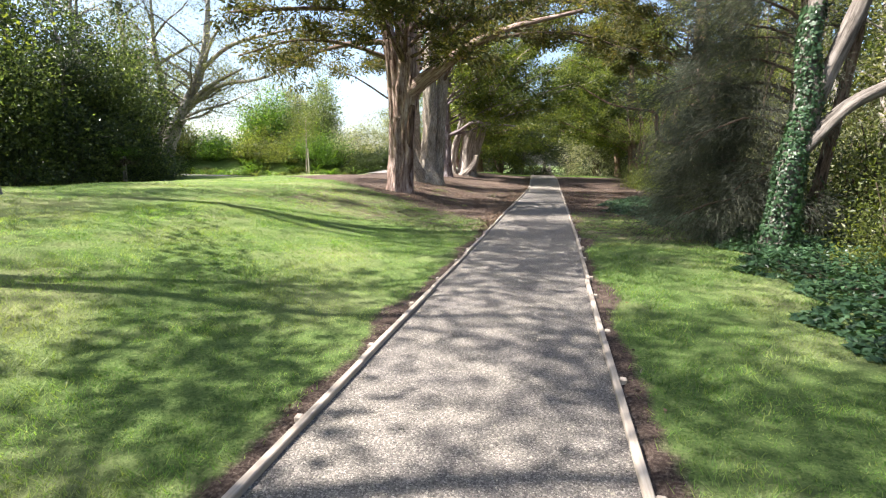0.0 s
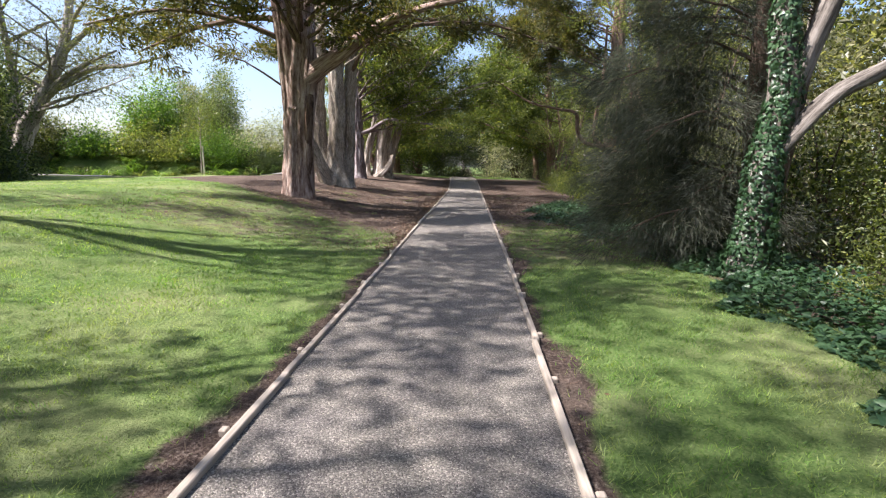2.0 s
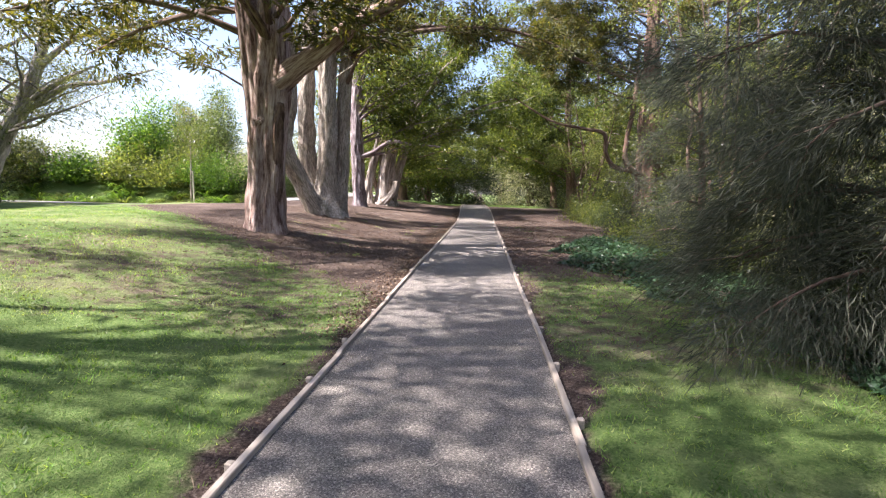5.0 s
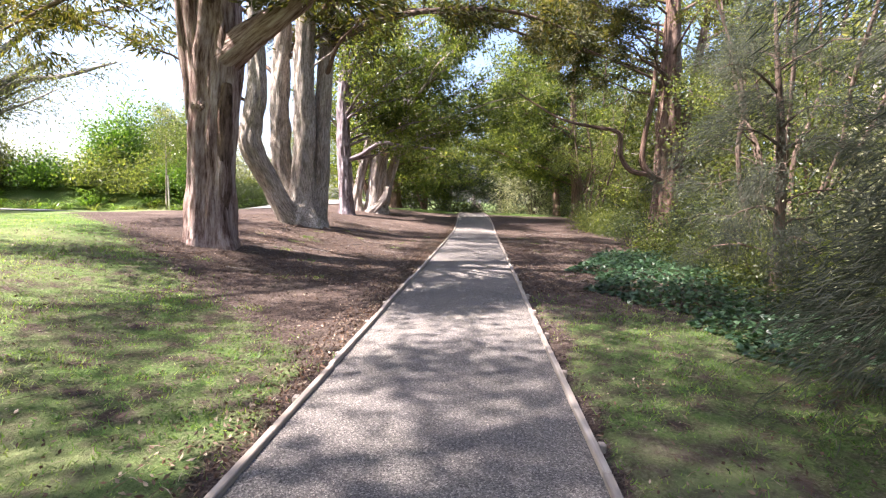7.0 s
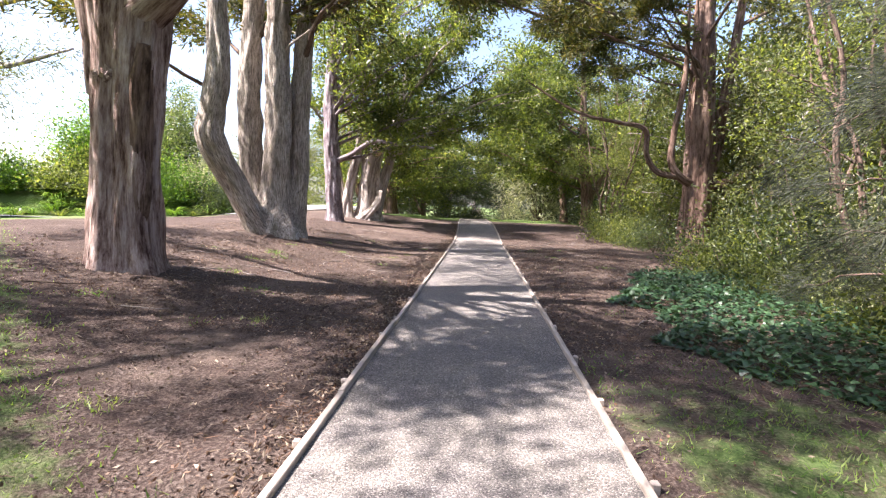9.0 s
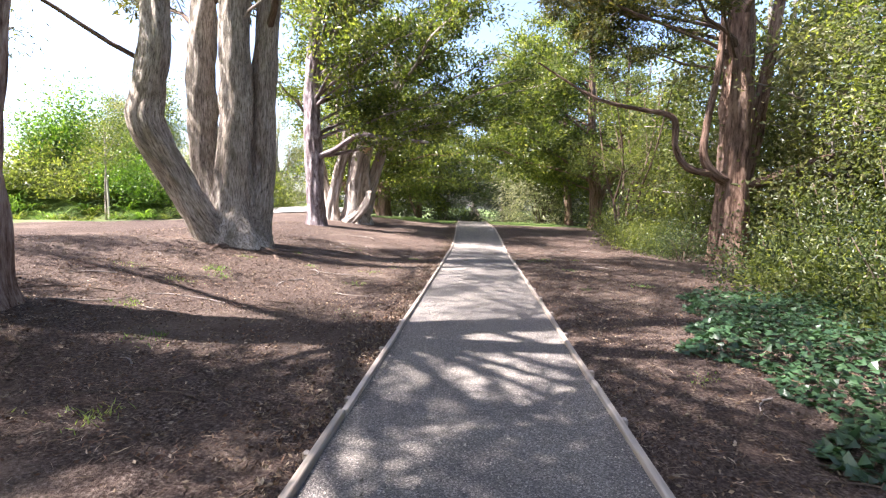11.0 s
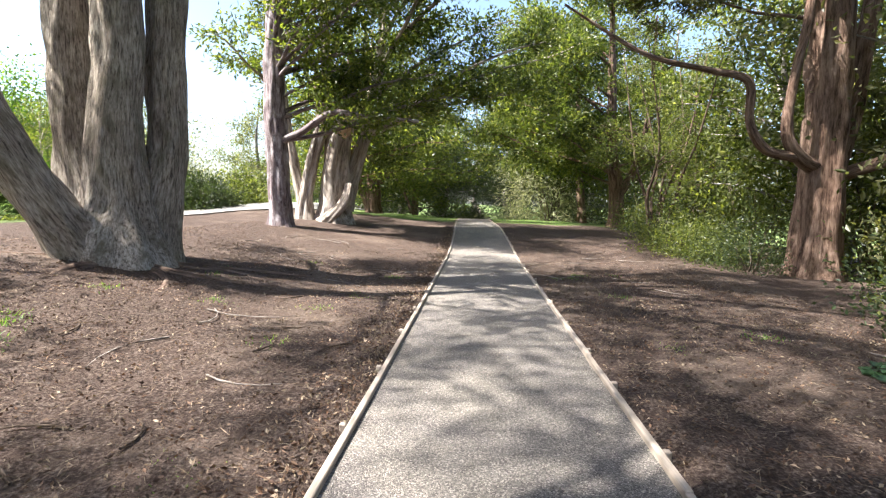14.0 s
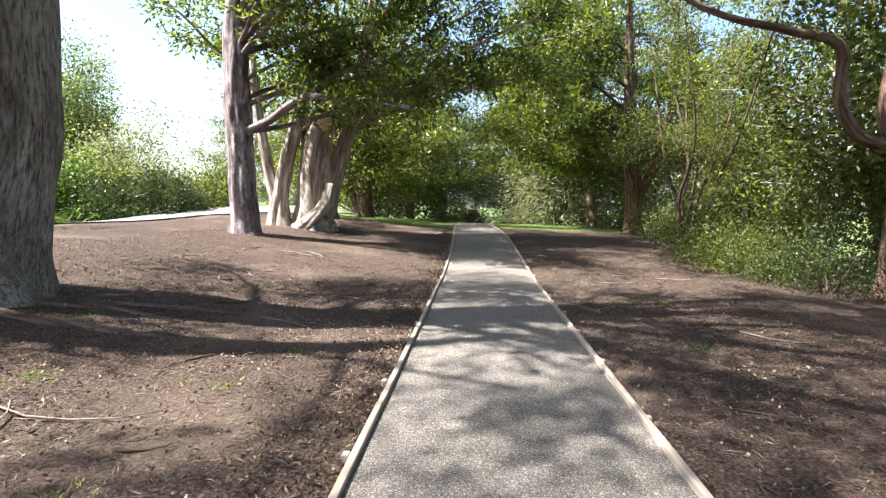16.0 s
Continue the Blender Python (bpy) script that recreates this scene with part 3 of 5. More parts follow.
old = bpy.data.objects["cypress_tree"]
for dx, dy, zz, r, out in ((0.02, -0.43, 2.95, 0.11, 0.0),):
    c = Vector((dx, dy, zz))
    d = Vector((dx, dy, 0)).normalized()
    pts = [(*(c - d * 0.12), r * 1.35), (*c, r * 1.15), (*(c + d * out), r), (*(c + d * (out + 0.015)), r * 0.62), (*(c + d * (out - 0.03)), r * 0.25)]
    v, q, cp, gr = tube(pts, 16, 0.03, (), 0.06, 88)
    part("knot", raw_mesh("knot", v, [q, cp], BARK_CYPRESS, True, gr), old)
pts = [(0.36, -0.14, 0.7, 0.05), (0.36, -0.16, 1.2, 0.13), (0.38, -0.18, 2.0, 0.16), (0.42, -0.2, 2.8, 0.17), (0.5, -0.2, 3.4, 0.1)]
v, q, cp, gr = tube(pts, 18, 0.06, ((5, 0.12, 0.6),), 0.08, 89)
part("torn_strip", raw_mesh("torn_strip", v, [q, cp], BARK_REDWOOD, True, gr), old, "dark red torn bark")

# the tree with four stems
z0 = g(-5.9, 25.7)
t2 = [[(-6.27, 26.30, z0 - 0.1, 0.9), (-6.30, 26.35, z0 + 0.4, 0.66), (-6.32, 26.40, z0 + 1.0, 0.48), (-6.32, 26.40, z0 + 2.2, 0.385), (-6.27, 26.45, z0 + 3.4, 0.35), (-6.32, 26.50, z0 + 6, 0.33), (-6.02, 26.60, z0 + 10, 0.2), (-5.72, 26.80, z0 + 13, 0.06)],
      [(-6.42, 26.00, z0 - 0.05, 0.5), (-6.72, 25.75, z0 + 0.6, 0.36), (-7.12, 25.35, z0 + 1.6, 0.32), (-7.57, 25.00, z0 + 2.7, 0.36), (-7.52, 25.00, z0 + 3.4, 0.33), (-7.32, 25.00, z0 + 4.8, 0.29), (-7.52, 25.00, z0 + 8, 0.18), (-8.32, 25.00, z0 + 12, 0.05)],
      [(-6.62, 26.50, z0 - 0.05, 0.55), (-6.87, 26.55, z0 + 0.9, 0.42), (-7.17, 26.65, z0 + 2.2, 0.35), (-7.27, 26.68, z0 + 4.5, 0.32), (-7.12, 26.80, z0 + 8, 0.24), (-7.22, 27.20, z0 + 13, 0.05)],
      [(-6.07, 26.75, z0 - 0.1, 0.6), (-6.00, 26.90, z0 + 0.7, 0.38), (-5.92, 27.10, z0 + 2.0, 0.33), (-5.90, 27.10, z0 + 3.4, 0.31), (-5.77, 27.10, z0 + 5.5, 0.27), (-5.52, 27.20, z0 + 9, 0.17), (-5.22, 27.40, z0 + 12, 0.05)]]
limb2 = auto_limbs(rng, t2, 6, 0.62, 0.97, 4.2, 0.25, 0.15, 0.09)
limb2 += auto_limbs(rng, t2[1:2], 3, 0.6, 0.92, 5.0, 0.15, 0.12, 0.08, (140, 270))
# the first bough hangs out of view, added to shade the path's right side
boughs2 = [[(-5.7, 26.6, z0 + 5.8, 0.12), (-4.4, 24.6, z0 + 6.6, 0.1), (-2.6, 22.9, z0 + 7.0, 0.07), (-0.8, 21.8, z0 + 6.8, 0.03)],
          [(-5.7, 27.1, z0 + 4.9, 0.15), (-4.2, 26.9, z0 + 5.6, 0.12), (-2.0, 26.7, z0 + 6.0, 0.09), (0.8, 26.8, z0 + 6.0, 0.06), (3.4, 27.0, z0 + 5.2, 0.03)],
          [(-5.6, 27.2, z0 + 5.6, 0.14), (-3.8, 28.0, z0 + 6.4, 0.11), (-1.2, 29.0, z0 + 6.7, 0.08), (2.4, 30.0, z0 + 6.0, 0.03)],
          [(-5.7, 27.0, z0 + 6.0, 0.14), (-4.0, 25.8, z0 + 6.8, 0.11), (-1.6, 24.8, z0 + 7.0, 0.08), (1.6, 24.2, z0 + 6.6, 0.03)],
          [(-5.5, 27.1, z0 + 7.2, 0.12), (-3.0, 27.4, z0 + 8.2, 0.09), (0.2, 27.6, z0 + 8.5, 0.06), (3.6, 28.0, z0 + 7.6, 0.03)]]
limb2 += [[(x, y, z + 1.5, r) for x, y, z, r in line] for line in boughs2]
limb2 += auto_limbs(rng, t2, 5, 0.6, 0.85, 4.6, 0.2, 0.15, 0.08, (65, 150))
limb2 += auto_limbs(rng, t2[2:], 2, 0.62, 0.8, 6.0, 0.15, 0.15, 0.09, (-50, 40))
# its high limbs are unseen too, added to dapple path and mulch
make_tree("multi_stemmed_tree", "grey-barked tree with four thick stems from one base", t2, limb2, BARK_GREY, LEAF_CYPRESS, "cypress", 32,
          limb_bark=BARK_ROOT, high=auto_limbs(np.random.default_rng(77), t2, 13, 0.66, 0.93, 4.8, 0.2, 0.12, 0.05), leaves=27000, subs=1.6, sub_length=1.6, clump_step=0.8, inner=0.4, scale=1.2, flutes=((7, 0.03, 0.05),), rough=0.045, seg=48, step=0.12)

multi = bpy.data.objects["multi_stemmed_tree"]
for i, (a, l) in enumerate(((-18, 3.6), (8, 4.2), (-42, 2.6), (30, 3.4), (-70, 1.8), (52, 2.4), (-100, 1.4), (200, 1.8))):
    pts, c = [], radians(a)
    for k in range(7):
        f = k / 6
        bend = c + 0.35 * math.sin(2.2 * f + i)
        x, y = -6.1 + (0.55 + l * f) * math.cos(bend), 26.2 + (0.5 + l * f) * math.sin(bend)
        pts.append((x, y, float(height(x, y)) + 0.02 * (1 - f) - 0.045 - 0.03 * f, 0.075 * (1 - f) ** 0.7 + 0.02))
    v, q, cp, gr = tube(np.array(pts) - np.array([*multi.location, 0]), 8, 0.12, (), 0.12, 400 + i)
    part("root", raw_mesh("root", v, [q, cp], BARK_ROOT, True, gr), multi)

# trunk with sunlit blotches painted into its bark, a long low bough, broad leaves
z0 = g(-7.1, 35.2)
t3 = [[(-7.1, 35.2, z0 - 0.1, 0.5), (-7.12, 35.2, z0 + 0.4, 0.38), (-7.2, 35.2, z0 + 2, 0.35), (-7.3, 35.2, z0 + 4, 0.34), (-7.35, 35.3, z0 + 6.5, 0.28), (-7.2, 35.3, z0 + 9, 0.18), (-7.1, 35.3, z0 + 12, 0.05)]]
limb3 = [[(-6.95, 35.1, z0 + 2.9, 0.13), (-6.2, 34.9, z0 + 3.2, 0.11), (-5.2, 34.7, z0 + 3.75, 0.1), (-4.0, 34.6, z0 + 3.6, 0.08), (-2.4, 34.6, z0 + 3.5, 0.05)]]
limb3 += auto_limbs(rng, t3, 8, 0.46, 0.75, 4.0, 0.3, 0.2, 0.07, (-110, 80)) + auto_limbs(rng, t3, 12, 0.62, 0.97, 3.6, 0.25, 0.2, 0.07) + auto_limbs(rng, t3, 9, 0.4, 0.9, 8.5, 0.15, 0.15, 0.09, (-60, 40))
make_tree("broadleaf_tree", "dark trunk with painted sunlit blotches, a long low bough and broad leaves", t3, limb3, BARK_DAPPLED, LEAF_BROAD, "broad", 33,
          leaves=21000, subs=1.8, sub_length=1.3, clump_step=0.55, scale=1.2, rough=0.045, seg=36, step=0.1)

# pale fluted cluster with a sawn top
z0 = g(-6.8, 38.6)
t4 = [[(-6.2, 38.4, z0 - 0.1, 0.8), (-6.2, 38.4, z0 + 0.5, 0.58), (-6.15, 38.4, z0 + 1.8, 0.5), (-6.0, 38.4, z0 + 3.2, 0.46), (-5.75, 38.4, z0 + 3.9, 0.36)],
      [(-7.3, 38.2, z0 - 0.1, 0.45), (-7.3, 38.2, z0 + 0.8, 0.3), (-7.05, 38.2, z0 + 2.2, 0.25), (-6.7, 38.2, z0 + 3.6, 0.24), (-6.5, 38.3, z0 + 6, 0.2), (-6.9, 38.3, z0 + 11, 0.05)],
      [(-7.4, 38.6, z0 + 0.2, 0.28), (-7.75, 38.6, z0 + 1.6, 0.2), (-8.1, 38.6, z0 + 3.4, 0.17), (-8.4, 38.7, z0 + 5.4, 0.13), (-8.6, 38.8, z0 + 9, 0.04)],
      [(-6.5, 37.9, z0 - 0.1, 0.3), (-6.0, 37.8, z0 + 0.35, 0.22), (-5.55, 37.8, z0 + 0.9, 0.2), (-5.4, 37.85, z0 + 1.5, 0.14)],
      [(-5.9, 38.7, z0 + 0.5, 0.45), (-5.5, 38.8, z0 + 2.0, 0.3), (-5.05, 38.9, z0 + 3.6, 0.25), (-4.6, 39.0, z0 + 6, 0.2), (-4.3, 39, z0 + 10, 0.05)]]
limb4 = auto_limbs(rng, [t4[1], t4[2], t4[4]], 22, 0.5, 0.97, 4.0, 0.3, 0.2, 0.07) + auto_limbs(rng, t4[4:], 9, 0.4, 0.9, 8.5, 0.2, 0.2, 0.09, (-60, 50))
make_tree("pale_fluted_tree", "pale fluted trunk cluster with a sawn-off top stem", t4, limb4, BARK_PALE, LEAF_BROAD, "broad", 34,
          leaves=27000, subs=1.9, sub_length=1.3, clump_step=0.55, scale=1.2, flutes=((4, 0.1, 0.1), (7, 0.05, -0.15)), rough=0.04, seg=40, step=0.1)

pale = bpy.data.objects["pale_fluted_tree"]
pts = np.array([(-5.82, 38.25, z0 + 3.45, 0.26), (-5.66, 38.02, z0 + 3.62, 0.235), (-5.6, 37.93, z0 + 3.68, 0.215)]) - np.array([*pale.location, 0])
v, q, cp, gr = tube(pts, 18, 0.05, (), 0.04, 91)
part("sawn_stub", raw_mesh("sawn_stub", v, [q, cp], CUT, True, gr), pale, "pale sawn wood face")

# further trunks on the left
for i, (x, y, r, lean) in enumerate(((-7.6, 45.0, 0.34, 0.3), (-6.9, 49.5, 0.4, -0.2), (-8.2, 55.0, 0.3, 0.2), (-5.6, 60.0, 0.22, -0.3))):
    z0 = g(x, y)
    s = [[(x, y, z0 - 0.1, r * 1.5), (x, y, z0 + 0.5, r * 1.1), (x + lean * 0.3, y, z0 + 2.5, r), (x + lean, y, z0 + 5, r * 0.8), (x + lean, y, z0 + 11, 0.05)],
         [(x - 0.2, y, z0 + 0.3, r * 0.7), (x - 0.9, y, z0 + 2.0, r * 0.5), (x - 1.3, y, z0 + 4.5, r * 0.4), (x - 1.5, y, z0 + 8, 0.04)]]
    make_tree("broadleaf_tree", "red-brown twin trunk under a broad leafy crown", s, auto_limbs(rng, s, 18, 0.22, 0.97, 3.8, 0.15, 0.25, 0.06) + auto_limbs(rng, s[:1], 7, 0.4, 0.9, 6.5, 0.15, 0.25, 0.07, (-60, 50)), BARK_REDWOOD, LEAF_BROAD, "broad", 60 + i,
              leaves=12000, subs=1.6, sub_length=1.2, clump_step=0.4, flutes=((5, 0.08, 0.1),), seg=18, step=0.25, scale=1.5, group="row of trees along the path")

# the ivy-clad tree by the shrubs
z0 = g(4.0, 9.9)
t5 = [[(4.0, 9.9, z0 - 0.1, 0.3), (4.02, 9.9, z0 + 0.6, 0.2), (4.1, 9.9, z0 + 1.6, 0.18), (4.2, 9.9, z0 + 2.6, 0.17), (4.15, 9.95, z0 + 3.6, 0.14), (4.2, 10, z0 + 5, 0.12), (4.0, 10.2, z0 + 8, 0.07), (4, 10.2, z0 + 10, 0.03)],
      [(4.2, 9.9, z0 + 2.4, 0.15), (4.5, 9.9, z0 + 3.3, 0.13), (4.85, 9.9, z0 + 4.4, 0.12), (5.2, 9.9, z0 + 6, 0.1), (5.6, 10, z0 + 9, 0.04)],
      [(4.2, 9.85, z0 + 1.9, 0.13), (4.75, 9.7, z0 + 2.6, 0.11), (5.5, 9.6, z0 + 3.1, 0.1), (6.2, 9.5, z0 + 3.9, 0.09), (7.2, 9.5, z0 + 6, 0.04)]]
limb5 = auto_limbs(rng, t5, 9, 0.6, 0.97, 2.6, 0.2, 0.2, 0.05, (-60, 100))
ivy_tree = make_tree("ivy_clad_tree", "grey forked tree, its lower trunk wrapped in ivy", t5, limb5, BARK_IVY, LEAF_GUM, "gum", 35,
                     leaves=14000, subs=2.0, sub_length=1.1, clump_step=0.35, rough=0.06, seg=24, step=0.1)

# the red-barked cypress on the right, with its hooked boughs
z0 = g(7.9, 31.6)
t6 = [[(7.9, 31.6, z0 - 0.1, 0.74), (7.9, 31.6, z0 + 0.5, 0.57), (7.9, 31.6, z0 + 2.1, 0.5), (7.88, 31.6, z0 + 4.0, 0.47), (7.82, 31.6, z0 + 6.7, 0.41), (7.75, 31.7, z0 + 10.7, 0.27), (7.7, 31.8, z0 + 17, 0.055)],
      [(8.2, 31.7, z0 + 2.4, 0.2), (8.55, 31.8, z0 + 3.9, 0.22), (8.8, 31.9, z0 + 5.8, 0.2), (9.3, 32.0, z0 + 10, 0.13), (9.7, 32.0, z0 + 15, 0.04)]]
bough6 = [[(7.6, 31.4, z0 + 2.75, 0.2), (7.1, 31.2, z0 + 2.95, 0.155), (6.72, 31.1, z0 + 3.5, 0.125), (6.75, 31.1, z0 + 4.6, 0.11), (7.0, 31.1, z0 + 6.4, 0.1), (7.0, 31.1, z0 + 9.2, 0.05)],
         [(7.0, 31.2, z0 + 2.95, 0.12), (6.2, 31.0, z0 + 3.1, 0.11), (5.75, 30.9, z0 + 3.7, 0.1), (5.6, 30.8, z0 + 4.6, 0.09), (4.6, 30.6, z0 + 4.8, 0.07), (3.1, 30.4, z0 + 5.1, 0.05), (1.3, 30.3, z0 + 6.1, 0.025)],
         [(8.3, 31.4, z0 + 2.6, 0.17), (9.2, 31.0, z0 + 3.0, 0.14), (10.3, 30.8, z0 + 3.5, 0.11), (12.0, 30.6, z0 + 3.8, 0.05)]]
limb6 = auto_limbs(rng, t6, 13, 0.66, 0.97, 5.5, 0.15, 0.25, 0.08) + auto_limbs(rng, t6[:1], 15, 0.62, 0.84, 7.0, 0.1, 0.1, 0.07, (115, 240))
make_tree("cypress_tree", "red-barked cypress with hooked side boughs among shrubs", t6, limb6, BARK_REDWOOD, LEAF_CYPRESS, "cypress", 36,
          bare=bough6, limb_bark=BARK_ROOT, leaves=66000, subs=1.7, sub_length=1.4, clump_step=0.6, inner=0.45, scale=0.9, droop=0.2, flutes=((6, 0.07, 0.1),), rough=0.03, seg=48, step=0.09)

# feathery she-oaks whose boughs hang over the grass
z0 = g(4.9, 11.7)
t7 = [[(4.9, 11.7, z0 - 0.1, 0.26), (4.9, 11.7, z0 + 1, 0.17), (4.8, 11.7, z0 + 3, 0.15), (4.7, 11.6, z0 + 6, 0.11), (4.6, 11.6, z0 + 9, 0.04)],
      [(5.3, 11.9, z0 - 0.1, 0.15), (5.5, 11.9, z0 + 1.6, 0.12), (5.8, 11.9, z0 + 4.5, 0.09), (5.9, 11.9, z0 + 7.5, 0.03)]]
limb7 = auto_limbs(rng, t7[:1], 28, 0.14, 0.95, 2.2, 0.35, 0.6, 0.04, (130, 218)) + auto_limbs(rng, t7, 8, 0.12, 0.9, 1.4, 0.3, 0.55, 0.035, (120, 230))
make_tree("she_oak_tree", "feathery dark she-oak with drooping needle branchlets", t7, limb7, BARK_ROOT, LEAF_NEEDLE, "needle", 37,
          leaves=90000, subs=3.2, sub_length=0.9, clump_step=0.22, droop=0.6, rough=0.05, seg=14, step=0.2)
z0 = g(4.5, 17.0)
t7 = [[(4.5, 17.0, z0 - 0.1, 0.12), (4.5, 17.0, z0 + 1, 0.08), (4.4, 17.0, z0 + 2.6, 0.06), (4.2, 17.1, z0 + 4.6, 0.02)]]
make_tree("she_oak_tree", "young feathery she-oak at the edge of the ivy", t7, auto_limbs(rng, t7, 16, 0.2, 0.95, 1.5, 0.3, 0.6, 0.025), BARK_ROOT, LEAF_NEEDLE, "needle", 41,
          leaves=42000, subs=3.2, sub_length=0.8, clump_step=0.24, droop=0.6, rough=0.05, seg=10, step=0.2, scale=0.75)

# thin-stemmed shrubby trees among the shrubs on the right
for i, (x, y, h) in enumerate(((9.2, 42.2, 8.0), (6.4, 38.6, 7.0), (6.6, 20.5, 8.0), (8.5, 24.0, 9.0))):
    z0 = g(x, y)
    stems = []
    for k in range(6):
        a, s = k * 1.05 + i, 0.35 + 0.3 * rng.uniform()
        stems.append([(x + 0.12 * math.cos(a), y + 0.12 * math.sin(a), z0 - 0.1, 0.09), (x + s * math.cos(a) + rng.normal() * 0.12, y + s * math.sin(a), z0 + 1.6, 0.06), (x + 1.5 * s * math.cos(a) + rng.normal() * 0.22, y + 1.5 * s * math.sin(a), z0 + h * 0.36, 0.05),
                      (x + 2.6 * s * math.cos(a) + rng.normal() * 0.3, y + 2.6 * s * math.sin(a), z0 + h * 0.55, 0.04), (x + 4 * s * math.cos(a), y + 4 * s * math.sin(a), z0 + h, 0.012)])
    make_tree("thin_stemmed_tree", "spreading small tree with many thin bare stems", stems, auto_limbs(rng, stems, 18, 0.4, 0.98, 1.9, 0.3, 0.2, 0.022), BARK_ROOT, LEAF_SHRUB, "small", 80 + i,
              leaves=10500, subs=1.9, sub_length=0.9, clump_step=0.33, scale=1.2, rough=0.03, seg=8, step=0.3, group="thin-stemmed trees in the shrubs")

# trunk at the far right of the path
z0 = g(6.9, 46.0)
t8 = [[(6.9, 46, z0 - 0.1, 0.6), (6.9, 46, z0 + 0.6, 0.42), (6.8, 46, z0 + 2.4, 0.36), (6.5, 46, z0 + 4, 0.3), (6.3, 46, z0 + 8, 0.2), (6.0, 46, z0 + 14, 0.05)],
      [(7.0, 46, z0 + 1.8, 0.24), (7.7, 46, z0 + 3.2, 0.2), (8.3, 46, z0 + 6, 0.15), (8.4, 46, z0 + 11, 0.04)]]
make_tree("cypress_tree", "red-brown forked trunk beside the far lawn", t8, auto_limbs(rng, t8, 18, 0.3, 0.97, 4.5, 0.15, 0.25, 0.07) + auto_limbs(rng, t8[:1], 13, 0.4, 0.95, 7.5, 0.15, 0.2, 0.08, (120, 250)), BARK_REDWOOD, LEAF_BROAD, "broad", 38,
          leaves=42000, subs=1.6, sub_length=1.4, clump_step=0.5, seg=20, step=0.2, scale=1.4)
for i, (x, y) in enumerate(((6.6, 53.5), (5.2, 62.0))):
    z0 = g(x, y)
    s = [[(x, y, z0 - 0.1, 0.45), (x, y, z0 + 0.6, 0.3), (x - 0.3, y, z0 + 4, 0.24), (x - 0.6, y, z0 + 9, 0.15), (x - 0.6, y, z0 + 14, 0.04)]]
    make_tree("broadleaf_tree", "tall dark trunk near the end of the path", s, auto_limbs(rng, s, 12, 0.4, 0.97, 4.0, 0.2, 0.2, 0.07) + auto_limbs(rng, s, 10, 0.4, 0.95, 7.0, 0.15, 0.2, 0.08, (120, 250)), BARK_REDWOOD, LEAF_BROAD, "broad", 70 + i,
              leaves=20000, subs=1.4, sub_length=1.4, clump_step=0.55, seg=14, step=0.3, scale=1.9)

# the leaning gum beyond the lawn
z0 = g(-28.5, 33)
t9 = [[(-28.50, 33.00, z0 - 0.12, 0.700), (-28.14, 33.00, z0 + 0.96, 0.504), (-27.18, 33.00, z0 + 3.12, 0.448), (-25.62, 33.00, z0 + 5.52, 0.364), (-24.42, 33.00, z0 + 7.92, 0.280), (-23.70, 32.88, z0 + 10.80, 0.182), (-23.10, 32.40, z0 + 14.40, 0.056)],
      [(-28.74, 33.12, z0 - 0.06, 0.420), (-28.86, 33.12, z0 + 1.80, 0.308), (-28.02, 33.24, z0 + 3.84, 0.266), (-28.02, 33.24, z0 + 6.00, 0.224), (-28.50, 33.36, z0 + 9.60, 0.140), (-28.74, 33.60, z0 + 14.40, 0.042)],
      [(-30.18, 32.40, z0 - 0.06, 0.280), (-30.42, 32.40, z0 + 3.60, 0.224), (-30.06, 32.40, z0 + 7.20, 0.168), (-30.66, 32.40, z0 + 13.20, 0.042)]]
limb9 = [[(-25.98, 33.00, z0 + 4.92, 0.210), (-24.30, 32.76, z0 + 6.00, 0.168), (-22.86, 32.64, z0 + 6.72, 0.126), (-20.82, 32.40, z0 + 7.44, 0.056)],
         [(-26.82, 33.00, z0 + 3.84, 0.126), (-25.38, 32.40, z0 + 4.08, 0.084), (-23.70, 31.92, z0 + 4.32, 0.070), (-22.02, 31.68, z0 + 5.28, 0.028)]]
limb9 += [[(-25.0, 33, z0 + 5.4, 0.2), (-22.6, 32.6, z0 + 6.4, 0.14), (-20.0, 32.2, z0 + 6.6, 0.1), (-17.2, 32.0, z0 + 7.2, 0.04)],
          [(-24.4, 33, z0 + 7.6, 0.18), (-22.0, 32.8, z0 + 9.0, 0.13), (-19.0, 32.6, z0 + 9.6, 0.09), (-16.0, 32.4, z0 + 10.0, 0.03)],
          [(-26.2, 33, z0 + 4.2, 0.12), (-24.0, 32.0, z0 + 4.6, 0.09), (-21.4, 31.2, z0 + 5.0, 0.06), (-18.6, 30.6, z0 + 5.8, 0.02)]]
limb9 += auto_limbs(rng, t9, 30, 0.4, 0.97, 5.5, 0.4, 0.22, 0.1)
make_tree("gum_tree", "leaning grey gum with open forking boughs beyond the lawn", t9, limb9, BARK_GUM, LEAF_GUM, "gum", 39,
          leaves=25000, subs=1.7, sub_length=1.5, clump_step=0.5, rough=0.05, seg=20, step=0.2, scale=1.5)


